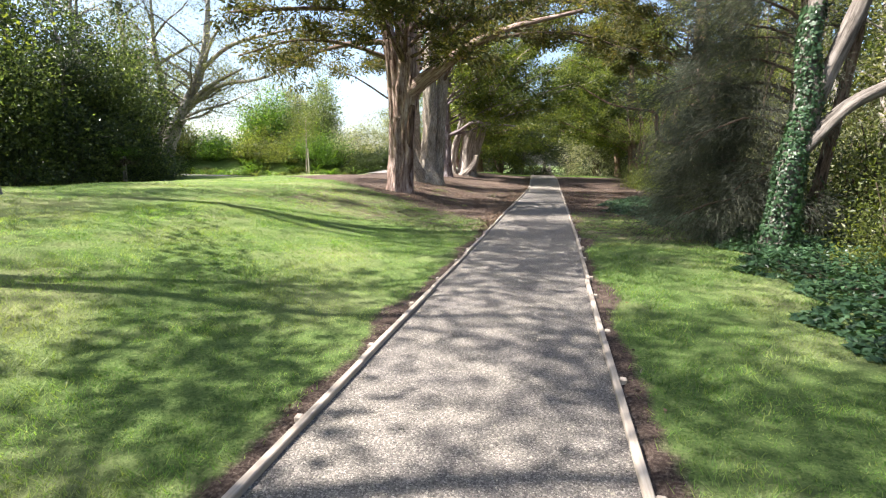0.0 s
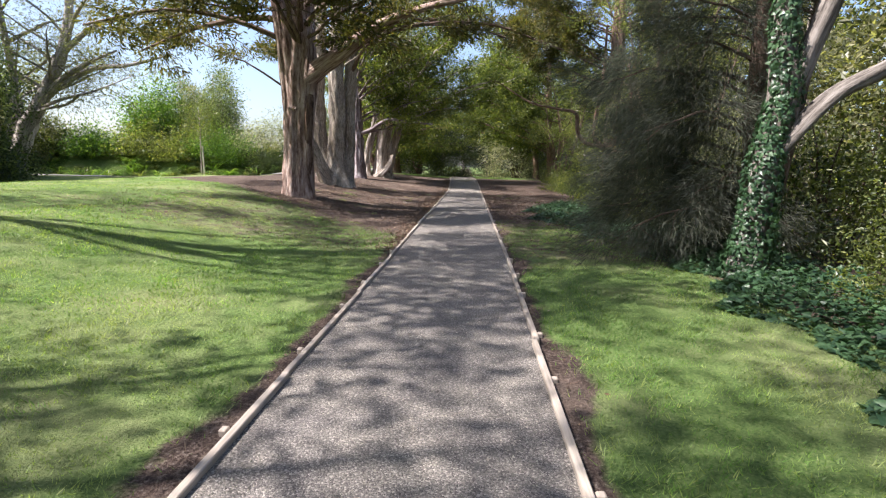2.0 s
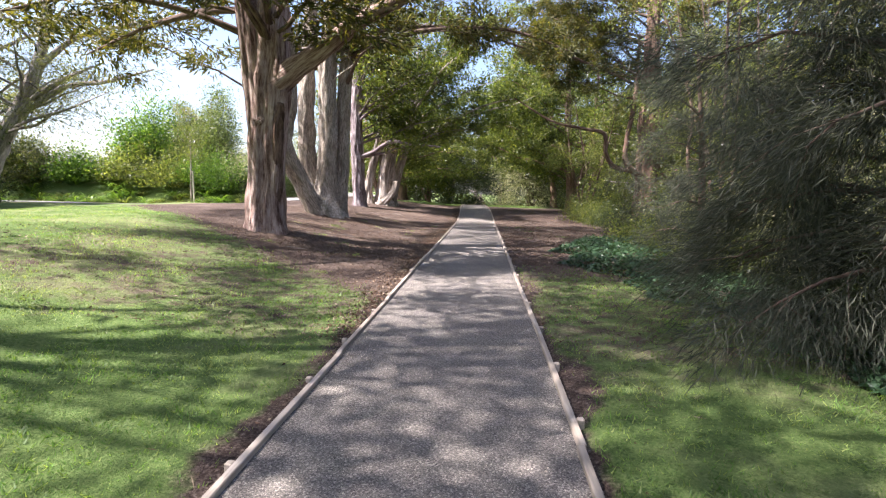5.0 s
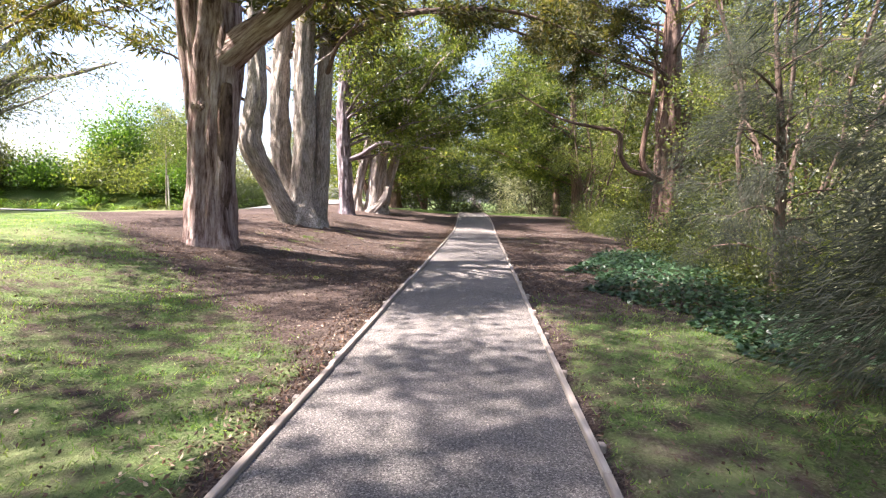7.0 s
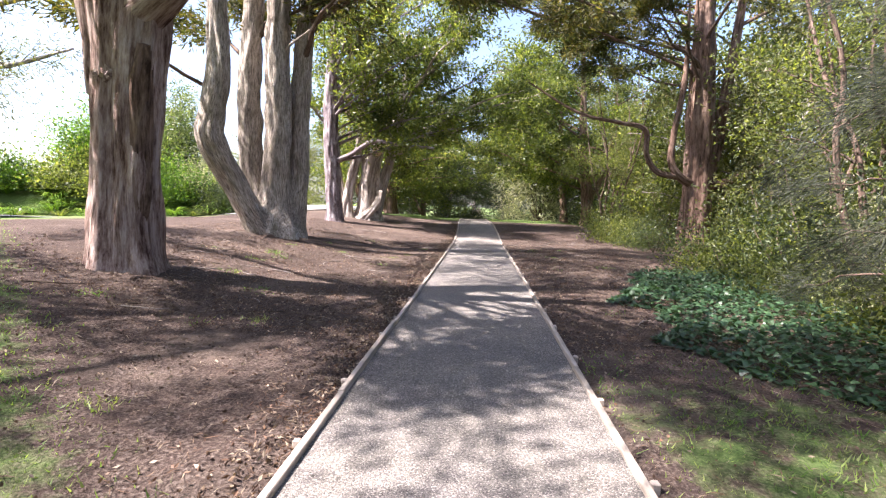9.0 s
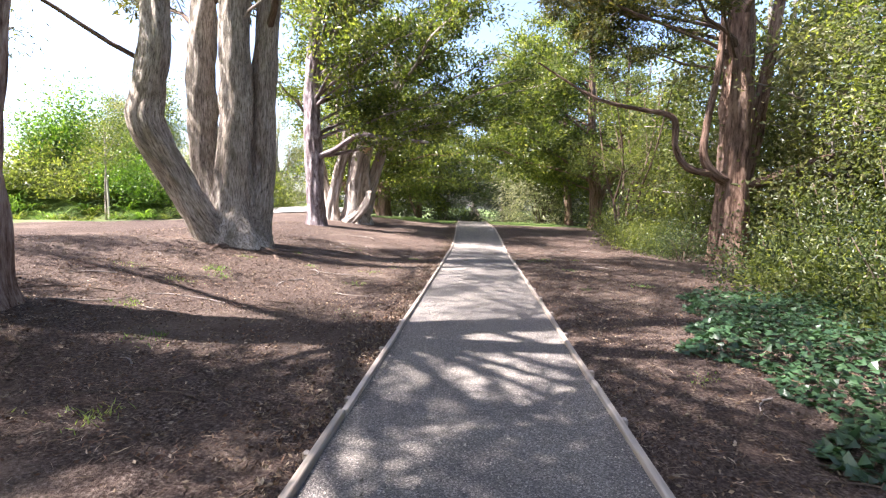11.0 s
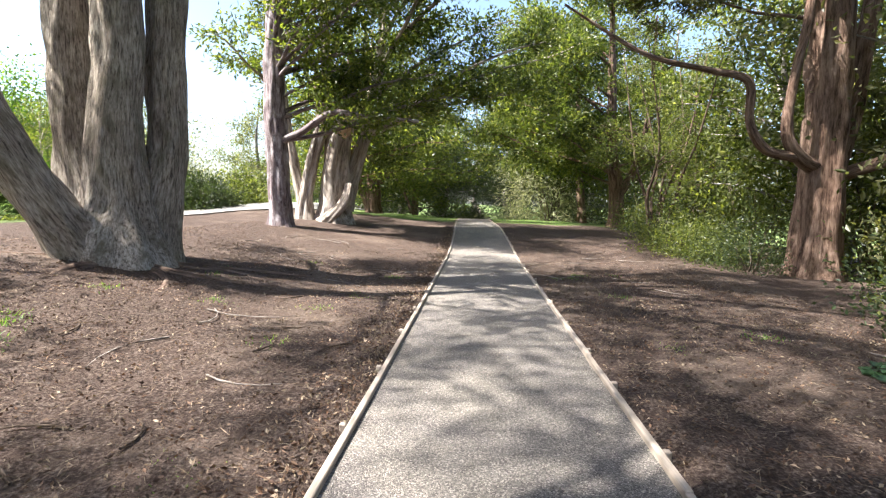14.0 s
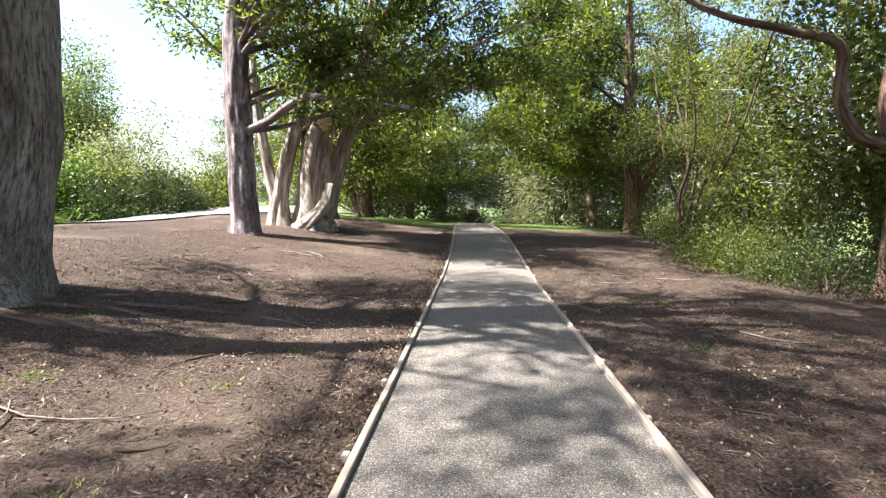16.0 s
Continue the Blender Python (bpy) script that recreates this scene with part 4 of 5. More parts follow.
# ---- shrubs, hedges and the trees behind ----
def mound_clumps(rng, sx, sy, sz, n, shell=0.35):
    """Clumps near the surface of an uneven mound of leaves."""
    d = unit(rng.normal(size=(n, 3)))
    d[:, 2] = np.abs(d[:, 2]) * 1.0
    lobes = 1 + 0.22 * np.sin(3.1 * d[:, 0] + 5 * d[:, 1]) + 0.18 * np.sin(7 * d[:, 2] + 4 * d[:, 0])
    r = (1 - shell * rng.uniform(0, 1, n) ** 1.6) * lobes
    p = d * r[:, None] * (sx, sy, sz)
    return np.hstack([p, d])


def make_shrub(name, label, size, leaf, style, seed, clumps=160, per=30, scale=1.0, stems=6, category="shrub", group="", shell=0.45):
    """A shrub: thin stems from the ground and a loose, uneven mound of leaves."""
    rng = np.random.default_rng(seed)
    thing = tagged(new(name), label, category, group)
    sx, sy, sz = size
    lines = []
    for i in range(stems):
        a = i * 2.4
        tip = (0.75 * sx * math.cos(a) * rng.uniform(0.3, 1), 0.75 * sy * math.sin(a) * rng.uniform(0.3, 1), sz * rng.uniform(0.6, 0.95))
        lines.append(branch_line(rng, (0.1 * math.cos(a), 0.1 * math.sin(a), -0.1), tip, float(np.linalg.norm(tip)), 0.022 * sz ** 0.5 + 0.008, 0.0, 0.0, 0.15, 5))
    for t in lines:
        v, q, cp, gr = tube(t, 4, 0.6)
        part("stem", raw_mesh("stem", v, [q, cp], TWIG, True, gr), thing)
    v, f = clump_leaves(rng, mound_clumps(rng, sx, sy, sz, clumps, shell), per, style, scale)
    v[:, 2] = np.maximum(v[:, 2], 0.0)
    part("foliage", raw_mesh("foliage", v, [f], leaf), thing, kind="stuff")
    return thing


def put(thing, x, y, turn=0, scale=1.0):
    thing.matrix_basis = pose(x, y, g(x, y), 0, 0, turn) @ Matrix.Scale(scale, 4)
    return thing


def put_copy(thing, x, y, turn=0, scale=1.0):
    c = copy_thing(thing, pose(x, y, g(x, y), 0, 0, turn))
    c.scale = (scale, scale, scale)
    return c


rng = np.random.default_rng(90)
WOODS = "shrubs along the right of the path"
shrub_a = put(make_shrub("shrub", "loose yellow-green shrub with small glossy leaves", (1.5, 1.5, 2.3), LEAF_SHRUB, "small", 101, 215, 25, 1.2, 9, group=WOODS), 6.0, 6.5)
shrub_b = put(make_shrub("shrub", "dark green shrub with fallen leaves under it", (1.4, 1.4, 1.7), LEAF_DARK, "small", 102, 190, 23, 1.35, 8, group=WOODS), 5.6, 12.6)
shrub_c = put(make_shrub("shrub", "low leafy evergreen shrub along the mulch", (1.1, 1.1, 1.0), LEAF_SHRUB, "small", 103, 150, 26, 1.2, 7, group=WOODS), 4.9, 16.2)
for i, (k, x, y, s) in enumerate(((0, 7.2, 9.2, 1.2), (0, 4.9, 7.9, 0.62), (1, 4.7, 6.0, 0.55), (0, 5.2, 4.2, 0.8), (0, 7.5, 13.2, 1.25), (1, 6.6, 15.8, 1.1), (2, 5.3, 18.4, 0.9), (1, 6.3, 19.2, 1.1), (0, 7.8, 18, 1.3),
                                  (2, 5.3, 20.6, 1.0), (1, 6.2, 22.4, 1.0), (0, 7.4, 22.6, 1.2), (2, 5.6, 23.6, 1.1), (1, 6.4, 25.4, 0.85), (0, 8.0, 26.4, 1.15), (2, 7.5, 27.2, 1.0), (2, 5.9, 34.6, 1.05),
                                  (1, 6.7, 32.2, 0.8), (0, 10.6, 33.2, 1.2), (2, 6.3, 33.6, 1.1), (0, 8.4, 35.4, 1.1), (2, 6.5, 36.8, 1.15), (1, 7.2, 38.4, 0.9), (0, 8.8, 39.8, 1.2), (2, 7.0, 41, 1.2), (1, 8.0, 43, 1.1), (0, 9.2, 45, 1.2))):
    put_copy((shrub_a, shrub_b, shrub_c)[k], x, y, 77 * i, s * rng.uniform(0.9, 1.1))

shrub_d = put(make_shrub("shrub", "loose grey-green shrub with pale small leaves behind the ivy", (1.3, 1.3, 2.4), LEAF_SILVER, "small", 104, 230, 26, 1.2, 9, group=WOODS), 5.9, 15.6)
for i, (x, y, s) in enumerate(((6.9, 17.2, 1.1), (5.6, 19.4, 0.7), (6.8, 14.2, 1.15))):
    put_copy(shrub_d, x, y, 40 + 90 * i, s)

# trees behind the shrubs and round the place
def wood_tree(seed, h, spread, leaf, label, n=26, leaves=9500, style="far", scale=1.0, low=0.12, girth=1.0):
    r = np.random.default_rng(seed)
    stems = [[(0, 0, -0.2, 0.34), (0.05, 0, 0.8, 0.24), (0.3, 0.1, h * 0.3, 0.19), (0.1, 0.3, h * 0.6, 0.13), (0, 0, h, 0.03)],
             [(0.1, 0.1, 0.6, 0.15), (0.8, -0.5, h * 0.3, 0.12), (1.4, -0.8, h * 0.75, 0.03)]]
    stems = [[(x, y, z, k * girth) for x, y, z, k in line] for line in stems]
    return make_tree("tree", label, stems, auto_limbs(r, stems, n, low, 0.98, spread, 0.2, 0.2, 0.06 * girth), BARK_GUM, leaf, style, seed,
                     leaves=leaves, subs=1.3, sub_length=1.5, clump_step=0.5, seg=8, step=0.8, scale=scale, group="woodland round the lawn", twig_seg=3, limb_step=1.2)


wood_a = wood_tree(201, 11, 3.6, LEAF_SHRUB, "leafy green woodland tree with low branches", leaves=16000)
wood_b = wood_tree(202, 13, 4.0, LEAF_DARK, "dark evergreen woodland tree branched to the ground", 34, 19000, low=0.03)
wood_c = wood_tree(203, 9, 3.2, LEAF_GUM, "grey-green open woodland tree", 22, 14500)
put(wood_a, 11.5, 12)
put(wood_b, -28.5, 22.5)
put(wood_c, 11, 20.5)
for i, (k, x, y, s) in enumerate(((1, -24.6, 22.0, 0.75), (1, -26.0, 18.5, 0.8), (1, -29.5, 28, 1.0), (1, -27, 26, 0.95), (1, -30, 17, 1.0), (1, -26.5, 12, 0.9), (0, -25, 4, 0.9), (1, -23, -6, 1.0), (0, -12, -12, 1.0), (1, 2, -14, 1.0), (0, 10, -7, 1.0), (2, 10, 2, 1.0), (1, 14, 6, 1.1),
                                  (2, 13, 16, 1.2), (0, 12.5, 26, 1.1), (0, 11.2, 36.6, 1.1), (2, 11.5, 32, 1.1), (0, 13, 38, 1.1), (2, 11, 43.5, 1.0), (1, 16, 30, 1.2), (0, 11, 50, 1.1), (1, 9.5, 56, 1.0), (1, 6.8, 63, 1.0), (1, -3.6, 67, 0.8), (1, -9.5, 58.5, 1.15), (1, -7.4, 64.5, 1.15), (1, 2.4, 68, 0.8), (2, -24, 50, 0.8), (1, 3.2, 73, 1.1),
                                  (1, -1, 78, 1.15), (1, -4.5, 72, 1.0), (0, -9, 68, 1.0), (1, -13, 74, 1.1), (0, -14, 62, 0.9), (0, 7.5, 71, 1.2), (1, 12, 66, 1.2), (2, -36, 40, 1.0), (2, -17, 56, 0.8), (2, -30, 58, 0.8))):
    put_copy((wood_a, wood_b, wood_c)[k], x, y, 61 * i, s)

for i, (x, y, s) in enumerate(((-22.6, 24.4, 1.3), (-23.4, 20.6, 1.4), (-24.6, 26.8, 1.3), (-22.8, 17.5, 1.2), (-25.8, 29.2, 1.2))):
    put_copy(shrub_b, x, y, 50 * i, s)

# the tall evergreen hedge beyond the lawn
hedge = put(make_shrub("hedge_shrub", "tall dense evergreen, clad in dark glossy leaves to the ground", (2.9, 2.6, 6.6), LEAF_HEDGE, "dark", 118, 700, 34, 1.9, 9, group="evergreens beyond the lawn"), -24.0, 24.6)
for i, (x, y, k) in enumerate(((-25.0, 21.6, 1.05), (-25.2, 18.2, 1.0), (-26.0, 14.6, 1.1), (-22.6, 47.5, 0.9), (-27.5, 49.5, 0.8))):
    put_copy(hedge, x, y, 75 + 80 * i, k)

# unseen open-crowned trees, added on the lawn's near side to shade lawn and path
shade = wood_tree(204, 11.5, 4.8, LEAF_BROAD, "unseen open-crowned tree added to shade the near lawn and path", 12, 5600, scale=1.0, low=0.5, girth=0.5)
put(shade, -5.2, 0.6)
put_copy(shade, -5.8, -6.5, 250, 1.0)
put_copy(shade, -6.1, 3.4, 130, 0.95)
for i, (x, y, k) in enumerate(((-14.2, 0.8, 1.0), (-14.8, 6.2, 1.05), (-19.5, 11.5, 1.1))):
    put_copy(shade, x, y, 40 + 100 * i, k)


# one more unseen tree, its long limbs added to dapple lawn and path
rng = np.random.default_rng(95)
z0 = g(-11.3, 8.3)
s = [[(-11.3, 8.3, z0 - 0.1, 0.26), (-11.3, 8.3, z0 + 0.8, 0.19), (-11.0, 8.4, z0 + 4, 0.16), (-11.0, 8.3, z0 + 8, 0.13), (-10.6, 8.7, z0 + 12.5, 0.05)]]
make_tree("tree", "unseen wide open-crowned tree added to dapple lawn and path", s, auto_limbs(rng, s, 17, 0.55, 0.92, 9.0, 0.1, 0.06, 0.08, (-48, 42)) + auto_limbs(rng, s, 2, 0.6, 0.95, 4.5, 0.2, 0.1, 0.08), BARK_GUM, LEAF_BROAD, "far", 205,
          leaves=13000, subs=0.9, sub_length=1.6, clump_step=0.9, inner=0.4, seg=12, step=0.4, scale=1.0, twig_seg=3, limb_step=0.8)

# pale willow-like bush at the end of the path, clipped ball, bed plants
put(make_shrub("shrub", "pale silvery bush beside the end of the path", (2.6, 2.4, 3.8), LEAF_SILVER, "gum", 111, 300, 26, 1.6, 9), 4.9, 56.0, 0, 1.35)
put(make_shrub("shrub", "pale clipped round bush near the drive", (0.55, 0.55, 0.95), LEAF_SILVER, "small", 112, 160, 26, 0.9, 5, shell=0.2), -12.7, 47.0, 0, 1.1)
put(make_shrub("shrub", "tall bright green young tree in the bed", (1.6, 1.6, 5.0), LEAF_BRIGHT, "dark", 113, 420, 34, 2.3, 6), -27.0, 45.5, 0, 1.0)
put(make_shrub("shrub", "pale rounded shrub beyond the drive", (2.2, 2.0, 2.4), LEAF_SILVER, "dark", 114, 240, 24, 1.3, 7), -16.8, 44.0, 0, 1.2)
bed_shrub = put(make_shrub("shrub", "dark red-flecked evergreen shrub in the bed", (1.7, 1.4, 1.7), LEAF_DARK, "broad", 115, 260, 34, 0.9, 7, group="evergreen shrubs by the drive"), -14.4, 41.6)
for i, (x, y, s) in enumerate(((-13.0, 41.2, 0.8), (-15.9, 41.5, 0.9))):
    put_copy(bed_shrub, x, y, 100 + 80 * i, s)

bank_a = put(make_shrub("shrub", "sunlit bright green shrub on the bank", (1.3, 1.2, 1.5), LEAF_BRIGHT, "dark", 116, 190, 32, 1.7, 6, group="shrubs on the bank"), -18.5, 42.5)
bank_b = put(make_shrub("shrub", "dense mid-green shrub on the bank", (1.5, 1.2, 1.6), LEAF_SHRUB, "dark", 117, 190, 32, 1.7, 6, group="shrubs on the bank"), -23.5, 42.4)
for i, (k, x, y, s) in enumerate(((0, -21.0, 43.2, 1.1), (1, -26.5, 42.8, 1.2), (0, -30, 42, 1.2), (1, -33.5, 42, 1.3), (0, -37, 41.5, 1.2), (1, -16.2, 42.6, 0.8), (1, -12.9, 43.8, 0.9))):
    put_copy((bank_a, bank_b)[k], x, y, 70 * i, s)


def strap_clump(seed, n, length, leaf, width=0.035):
    """Arching strap leaves from one crown, three segments each."""
    r = np.random.default_rng(seed)
    a, up = r.uniform(0, 6.283, n), r.uniform(0.5, 1.25, n)
    l = length * r.uniform(0.6, 1.2, n)
    out = np.stack([np.cos(a), np.sin(a), np.zeros(n)], 1)
    side = np.stack([-np.sin(a), np.cos(a), np.zeros(n)], 1)
    rows = []
    for s, w in ((0.0, 0.7), (0.45, 1.0), (0.8, 0.8), (1.0, 0.08)):
        c = out * (l * s * np.cos(up) + l * 0.28 * s * s)[:, None] + np.array([0, 0, 1.0]) * (l * (s * np.sin(up) - 0.5 * s * s * s))[:, None] + out * 0.06
        rows += [c - side * width * w * 0.5, c + side * width * w * 0.5]
    v = np.stack(rows, 1).reshape(-1, 3)
    b = np.arange(n)[:, None] * 8
    f = np.concatenate([b + np.array([k, k + 1, k + 3, k + 2]) for k in (0, 2, 4)])
    return raw_mesh("leaves", v, [f], leaf)


strap = strap_clump(300, 46, 0.85, LEAF_BRIGHT)
strap_small = strap_clump(301, 40, 0.6, LEAF_SHRUB)
rng = np.random.default_rng(120)
for i in range(230):
    x = -43 + 29 * rng.uniform()
    y = 39.0 + (x + 26) * 0.13 + 4.8 * rng.uniform()
    p = tagged(new("strap_leaved_plant", strap if rng.uniform() < 0.5 else strap_small), "arching bright green strap leaves in the sunny bed", "plant", "strap-leaved plants in the bed")
    p.matrix_basis = pose(x, y, g(x, y) + 0.02, 0, 0, rng.uniform(0, 360)) @ Matrix.Scale(rng.uniform(1.0, 1.8), 4)

cabbage = tagged(new("cabbage_tree"), "small cabbage tree with spiky leaves and a skirt of dead ones", "tree")
cabbage.location = (-21.3, 22.2, g(-21.3, 22.2))
v, q, cp, gr = tube([(0, 0, -0.1, 0.12), (0.02, 0, 0.8, 0.09), (0.05, 0, 1.7, 0.08)], 10, 0.15, (), 0.08, 92)
part("trunk", raw_mesh("trunk", v, [q, cp], BARK_GUM, True, gr), cabbage)
part("leaf_head", strap_clump(302, 110, 1.0, LEAF_BRIGHT, 0.045), cabbage, "green spiky leaf head", "stuff").location = (0.05, 0, 1.65)
skirt = part("dead_leaf_skirt", strap_clump(303, 60, 0.8, LITTER, 0.04), cabbage, "brown hanging dead leaves", "stuff")
skirt.matrix_basis = pose(0.05, 0, 1.55, 180)

# young tree tied to a pale stake
x, y = -20.5, 40.6
stem = [[(x, y, g(x, y) - 0.1, 0.06), (x, y, g(x, y) + 1.5, 0.05), (x + 0.05, y, g(x, y) + 3.2, 0.04), (x, y, g(x, y) + 5, 0.01)]]
make_tree("young_tree", "slender young tree with a pale straight stem", stem, auto_limbs(np.random.default_rng(5), stem, 12, 0.5, 0.97, 1.3, 0.4, 0.15, 0.02), BARK_PALE, LEAF_BROAD, "dark", 130,
          leaves=3500, subs=2.0, sub_length=0.5, clump_step=0.3, seg=8, step=0.3)

stake = tagged(new("stake", box_mesh("stake", 0.09, 0.09, 2.5, STAKE, 0.01)), "pale square timber stake beside the young tree", "stake")
stake.matrix_basis = pose(x + 0.3, y - 0.2, g(x + 0.3, y - 0.2) + 1.1, 1.5, -1)

# the drive beyond the lawn
rng = np.random.default_rng(8)
line = smooth_line([(-60, 32, 0, 1.5), (-40, 33.5, 0, 1.5), (-25, 35.5, 0, 1.5), (-15, 37.6, 0, 1.5), (-11, 42, 0, 1.5), (-9.9, 50, 0, 1.4), (-10.5, 62, 0, 1.4), (-14, 80, 0, 1.4)], 0.5)
d = np.gradient(line[:, :2], axis=0)
d /= np.linalg.norm(d, axis=1)[:, None]
nrm = np.stack([-d[:, 1], d[:, 0]], 1)
w = np.linspace(-1.5, 1.5, 7)
vx = line[:, None, :2] + nrm[:, None, :] * w[None, :, None]
vz = height(vx[..., 0], vx[..., 1]) + 0.05
ni, nj = vz.shape
ii, jj = np.meshgrid(np.arange(ni - 1), np.arange(nj - 1), indexing="ij")
quad = np.stack([ii * nj + jj, ii * nj + jj + 1, (ii + 1) * nj + jj + 1, (ii + 1) * nj + jj], -1).reshape(-1, 4)
tagged(new("road", raw_mesh("road", np.concatenate([vx, vz[..., None]], -1).reshape(-1, 3), [quad], ASPHALT, True)), "pale sunlit asphalt drive curving past the bed", "road", kind="structure")


def ivy_leaf_mesh(rng, centres, normals, size):
    """Five-pointed ivy leaves that lie against a surface."""
    n = len(centres)
    t = unit(rng.normal(size=(n, 3)))
    normals = unit(normals + rng.normal(size=(n, 3)) * 0.35)
    t = unit(t - normals * np.sum(t * normals, 1, keepdims=True))
    b = np.cross(normals, t)
    s = (size * rng.uniform(0.6, 1.35, n))[:, None]
    shape = ((0, -0.1), (0.5, 0.0), (0.32, 0.35), (0.0, 0.95), (-0.32, 0.35), (-0.5, 0.0))
    v = np.stack([centres + (b * x + t * y + normals * (0.12 - 0.5 * x * x)) * s for x, y in shape], 1).reshape(-1, 3)
    k = np.arange(n)[:, None] * 6
    return v, np.concatenate([k + np.array([0, 1, 2, 3]), k + np.array([0, 3, 4, 5])])


# ivy up the trunk
rng = np.random.default_rng(140)
n = 4000
line = smooth_line(t5[0], 0.05)
hgt = rng.uniform(0, 1, n) ** 1.25 * 4.2
k = np.clip(np.searchsorted(line[:, 2], hgt + line[0, 2] + 0.1), 0, len(line) - 1)
a = rng.uniform(0, 6.283, n)
out = np.stack([np.cos(a), np.sin(a), np.full(n, 0.15)], 1)
thick = line[k, 3] + (0.035 + 0.13 * np.exp(-hgt / 1.0) + 0.035 * np.sin(3 * hgt + a)) * rng.uniform(0.45, 1.1, n)
v, f = ivy_leaf_mesh(rng, line[k, :3] + out * thick[:, None] - np.array(t5[0][0][:3]), out, 0.062)
part("ivy", raw_mesh("ivy", v, [f], LEAF_IVY), ivy_tree, "dark green ivy leaves round the trunk", "stuff")

# ivy over the ground beside the shrubs
n = 25000
y = rng.uniform(3.0, 23.5, n)
near = np.interp(y, (3, 5, 8, 11, 14, 16, 18, 20, 22, 23.5), (2.5, 2.75, 3.1, 3.35, 2.95, 2.25, 2.0, 2.15, 2.7, 3.6)) + 0.25 * np.sin(y * 2.1) + 0.15 * np.sin(y * 5.3)
x = near + rng.uniform(0, 1, n) ** 1.25 * (np.where(y < 13, 2.0, 3.2))
v, f = ivy_leaf_mesh(rng, np.stack([x, y, height(x, y) + 0.02 + 0.22 * rng.uniform(0, 1, n) * ease(0, 0.5, x - near)], 1), np.tile((0.0, 0.0, 1.0), (n, 1)), 0.072)
tagged(new("ivy", raw_mesh("ivy", v, [f], LEAF_IVY)), "dark glossy ivy creeping over the ground under the shrubs", "ivy", kind="stuff")


# ---- grass, litter, loose stones ----
def scatter(rng, n, x0, x1, y0, y1, power):
    """Points on the ground, thicker towards the path's start."""
    y = y0 + (y1 - y0) * rng.uniform(0, 1, n) ** power
    x = rng.uniform(x0, x1, n)
    return x, y


rng = np.random.default_rng(150)
xa, ya = scatter(rng, 200000, -7.5, 3.6, 1.2, 17, 1.6)
xb, yb = scatter(rng, 45000, -14, -3, 4, 24, 1.2)
xc, yc = scatter(rng, 22000, -6, 5, 43, 58, 1.0)
tx, ty = np.repeat(np.concatenate([rng.uniform(-6, -1.7, 26), rng.uniform(0.9, 3.2, 16)]), 60), np.repeat(rng.uniform(11.5, 30, 42), 60)
tx, ty = tx + rng.normal(size=len(tx)) * 0.11, ty + rng.normal(size=len(ty)) * 0.11
x, y = np.concatenate([xa, xb, xc, tx]), np.concatenate([ya, yb, yc, ty])
tuft = np.sin(x * 3.1 + 1.7 * np.sin(y * 2.3)) * np.sin(y * 2.7 + 1.3 * np.sin(x * 1.9))
keep = ((rng.uniform(0, 1, len(x)) > mulch_share(x, y) * 1.15 - 0.06) | (np.arange(len(x)) >= len(x) - len(tx))) & (np.abs(x - path_mid(y)) > 1.03)
x, y, tuft = x[keep], y[keep], tuft[keep]
n = len(x)
root = np.stack([x, y, height(x, y) - 0.005], 1)
a = rng.uniform(0, 6.283, n)
side = np.stack([np.cos(a), np.sin(a), np.zeros(n)], 1)
wide = (0.0024 + 0.0003 * np.minimum(y, 20)) * rng.uniform(0.7, 1.3, n)
tall = (0.028 + 0.014 * tuft) * rng.uniform(0.6, 1.6, n)
tip = root + np.stack([rng.normal(size=n) * 0.7, rng.normal(size=n) * 0.7, np.ones(n)], 1) * tall[:, None]
v = np.stack([root - side * wide[:, None], root + side * wide[:, None], tip], 1).reshape(-1, 3)
tagged(new("grass", raw_mesh("grass", v, [np.arange(3 * n).reshape(-1, 3)], GRASS)), "short mown green grass blades with worn paler patches", "grass", kind="stuff")

# needles and fallen leaves
xa, ya = scatter(rng, 70000, -8.5, 5.2, 11, 36, 1.25)
xb, yb = scatter(rng, 9000, -2.0, 1.5, 1, 40, 1.0)
xc, yc = scatter(rng, 34000, -6.5, 4.5, 17, 30, 1.2)
x, y = np.concatenate([xa, xb, xc]), np.concatenate([ya, yb, yc])
keep = (rng.uniform(0, 1, len(x)) < mulch_share(x, y)) & (np.abs(x - path_mid(y)) > 1.02)
x, y = x[keep], y[keep]
n = len(x)
thin = rng.uniform(0, 1, n) < 0.6
v, f = blades(rng, np.stack([x, y, height(x, y) + 0.012], 1), np.where(thin, 0.12, 0.04), np.where(thin, 0.006, 0.02), None, 1.0, 0.05)
base = np.repeat(height(x, y) + 0.012, 4)
v[:, 2] = base + np.clip(v[:, 2] - base, -0.012, 0.025)
tagged(new("leaf_litter", raw_mesh("leaf_litter", v, [f], LITTER)), "fallen brown needles and dry leaves over the soil", "leaf litter", kind="stuff")

n = 5000
y = rng.uniform(11, 40, n)
x = path_mid(y) - path_half(y) - 0.05 - np.abs(rng.normal(size=n)) * 0.22
v, f = blades(rng, np.stack([x, y, height(x, y) + 0.01 + 0.03 * rng.uniform(0, 1, n)], 1), 0.045, 0.02, None, 1.0, 0.1)
base = np.repeat(height(x, y), 4)
v[:, 2] = base + np.clip(v[:, 2] - base, 0.004, 0.07)
tagged(new("leaf_drift", raw_mesh("leaf_drift", v, [f], LITTER)), "dry brown leaves drifted against the edging board", "leaf litter", kind="stuff")

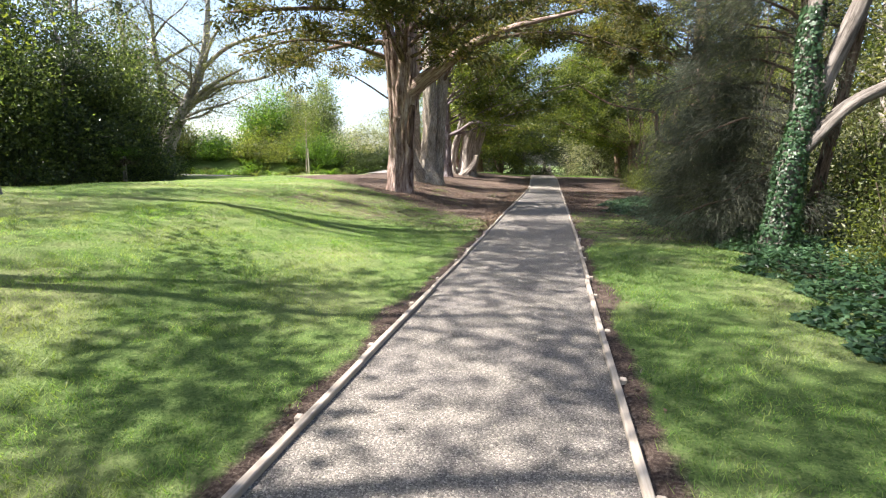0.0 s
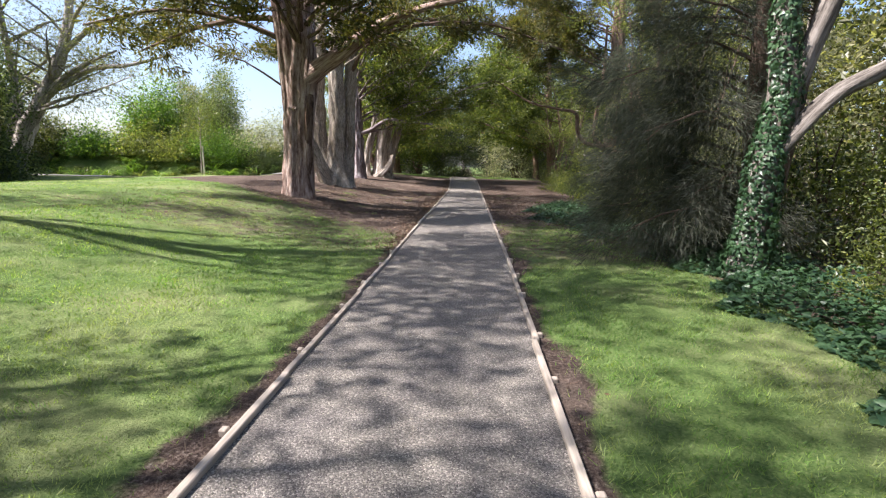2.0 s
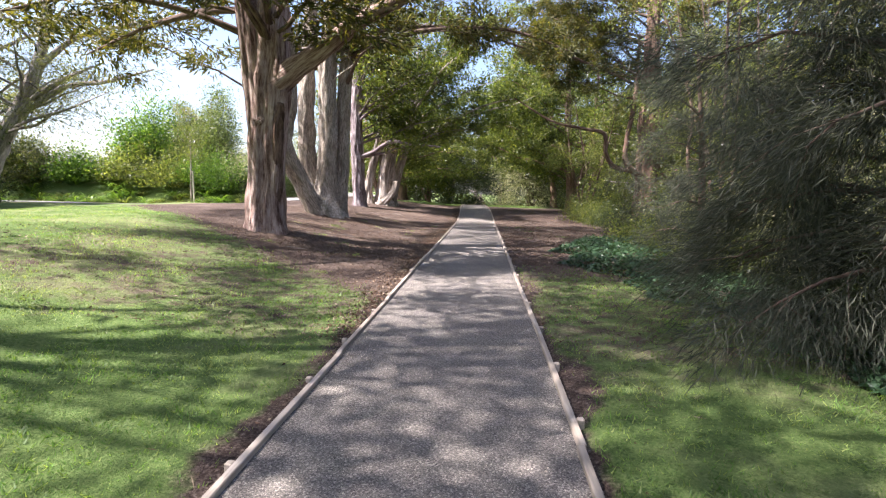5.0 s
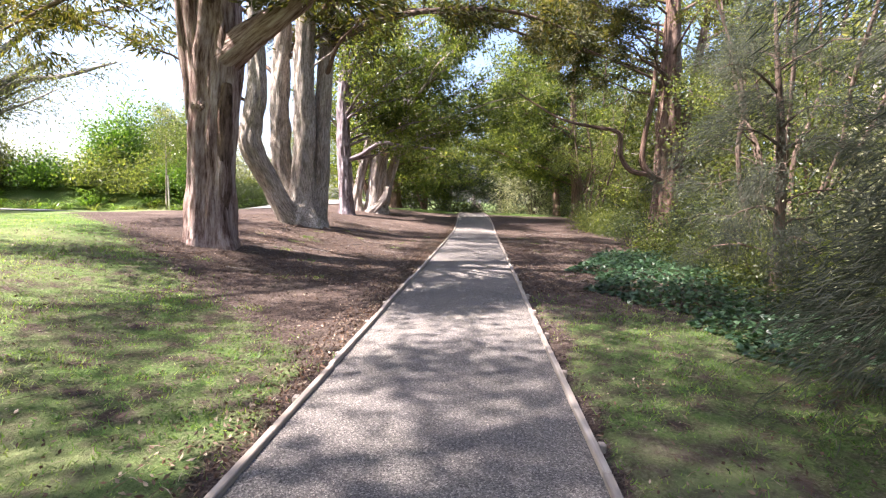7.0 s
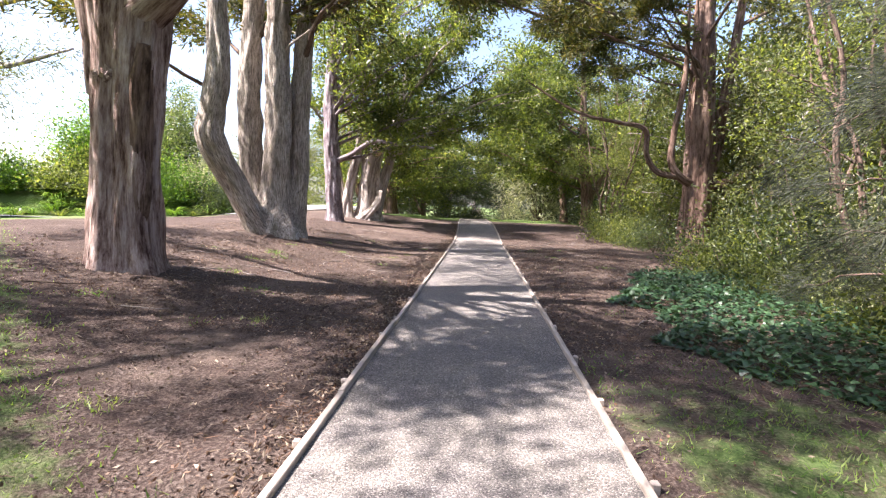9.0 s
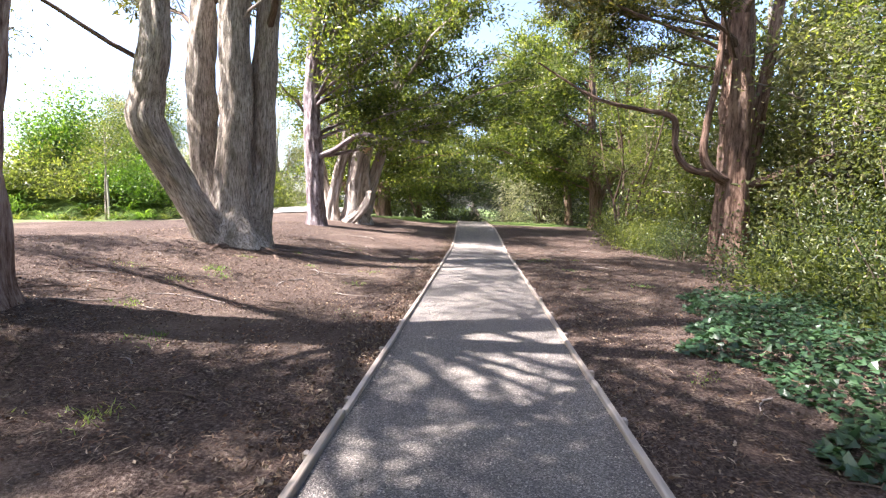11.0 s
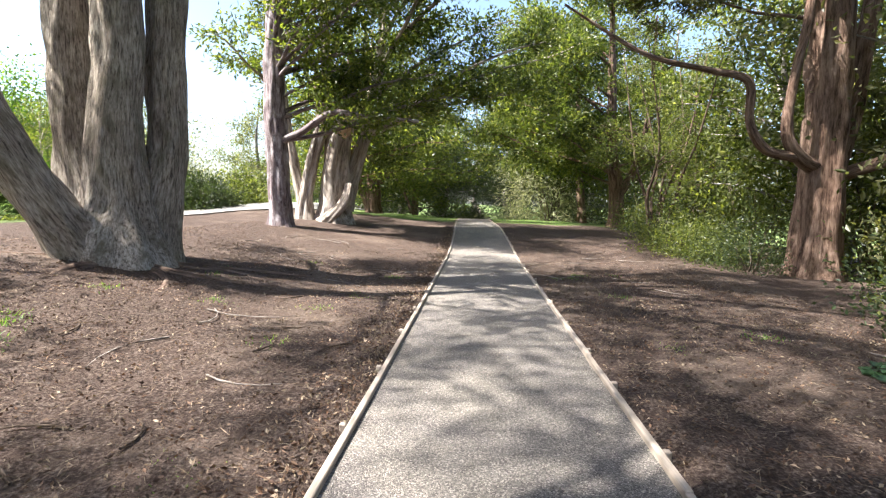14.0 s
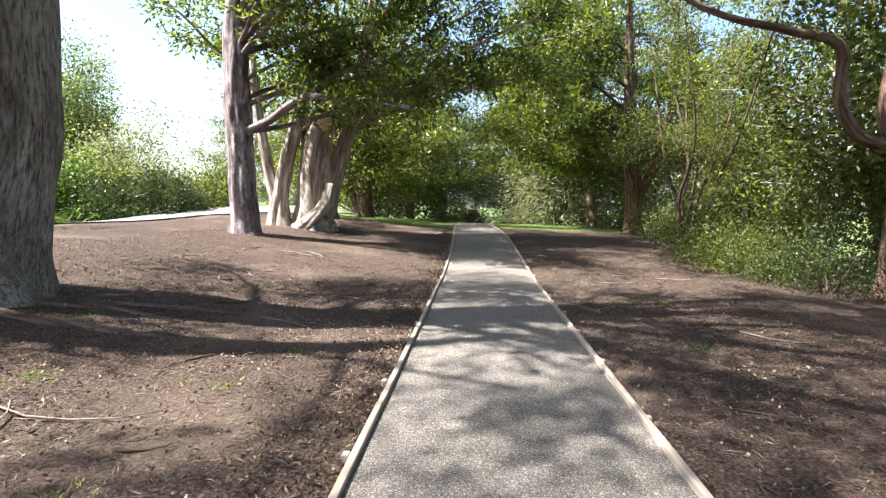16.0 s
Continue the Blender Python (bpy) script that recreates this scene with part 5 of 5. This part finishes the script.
# fallen sticks
for i in range(84):
    x = rng.uniform(-6.5, -1.8) if i % 3 else rng.uniform(1.0, 4.5)
    y = rng.uniform(17, 34)
    a, l = rng.uniform(0, 6.283), rng.uniform(0.25, 1.1)
    pts = []
    for k in range(5):
        xx, yy = x + l * (k / 4 - 0.5) * math.cos(a + 0.15 * k), y + l * (k / 4 - 0.5) * math.sin(a + 0.15 * k)
        pts.append((xx - x, yy - y, float(height(xx, yy) - height(x, y)) + 0.008 + 0.012 * rng.uniform(), 0.009 * (1.2 - 0.2 * k)))
    v, q, cp, gr = tube(pts, 5, 0.15)
    stick = tagged(new("stick", raw_mesh("stick", v, [q, cp], BARK_GUM if i % 2 else TWIG, True, gr)), "thin dry fallen stick lying on the mulch", "stick", "fallen sticks")
    stick.location = (x, y, float(height(x, y)))

# loose chips on the gravel
n = 24000
x, y = rng.uniform(-0.94, 0.94, n), 1.2 + 27 * rng.uniform(0, 1, n) ** 1.2
c = np.stack([x + path_mid(y), y, path_z(y) + 0.012 * np.cos(x / 0.96 * 1.57) + 0.001], 1)
s = (0.0055 * rng.uniform(0.5, 1.7, n) * np.where(rng.uniform(0, 1, n) < 0.02, 2.0, 1.0))[:, None, None]
a = rng.uniform(0, 6.283, n)[:, None] + np.array([0, 2.1, 4.2])[None]
ring = np.stack([np.cos(a), np.sin(a), np.full(a.shape, -0.4)], -1)
topv = np.stack([rng.normal(size=n) * 0.3, rng.normal(size=n) * 0.3, rng.uniform(0.4, 0.9, n)], 1)[:, None]
v = (c[:, None] + np.concatenate([ring, topv], 1) * s).reshape(-1, 3)
k = np.arange(n)[:, None] * 4
f = np.concatenate([k + np.array([0, 1, 3]), k + np.array([1, 2, 3]), k + np.array([2, 0, 3])])
CHIP = leaf_material("stone_chip", [(0.085, 0.078, 0.078), (0.16, 0.147, 0.141), (0.23, 0.212, 0.2), (0.5, 0.47, 0.43)], 0.0, 0.8)
tagged(new("gravel", raw_mesh("gravel", v, [f], CHIP)), "loose grey and buff stone chips on the path", "gravel", kind="stuff")
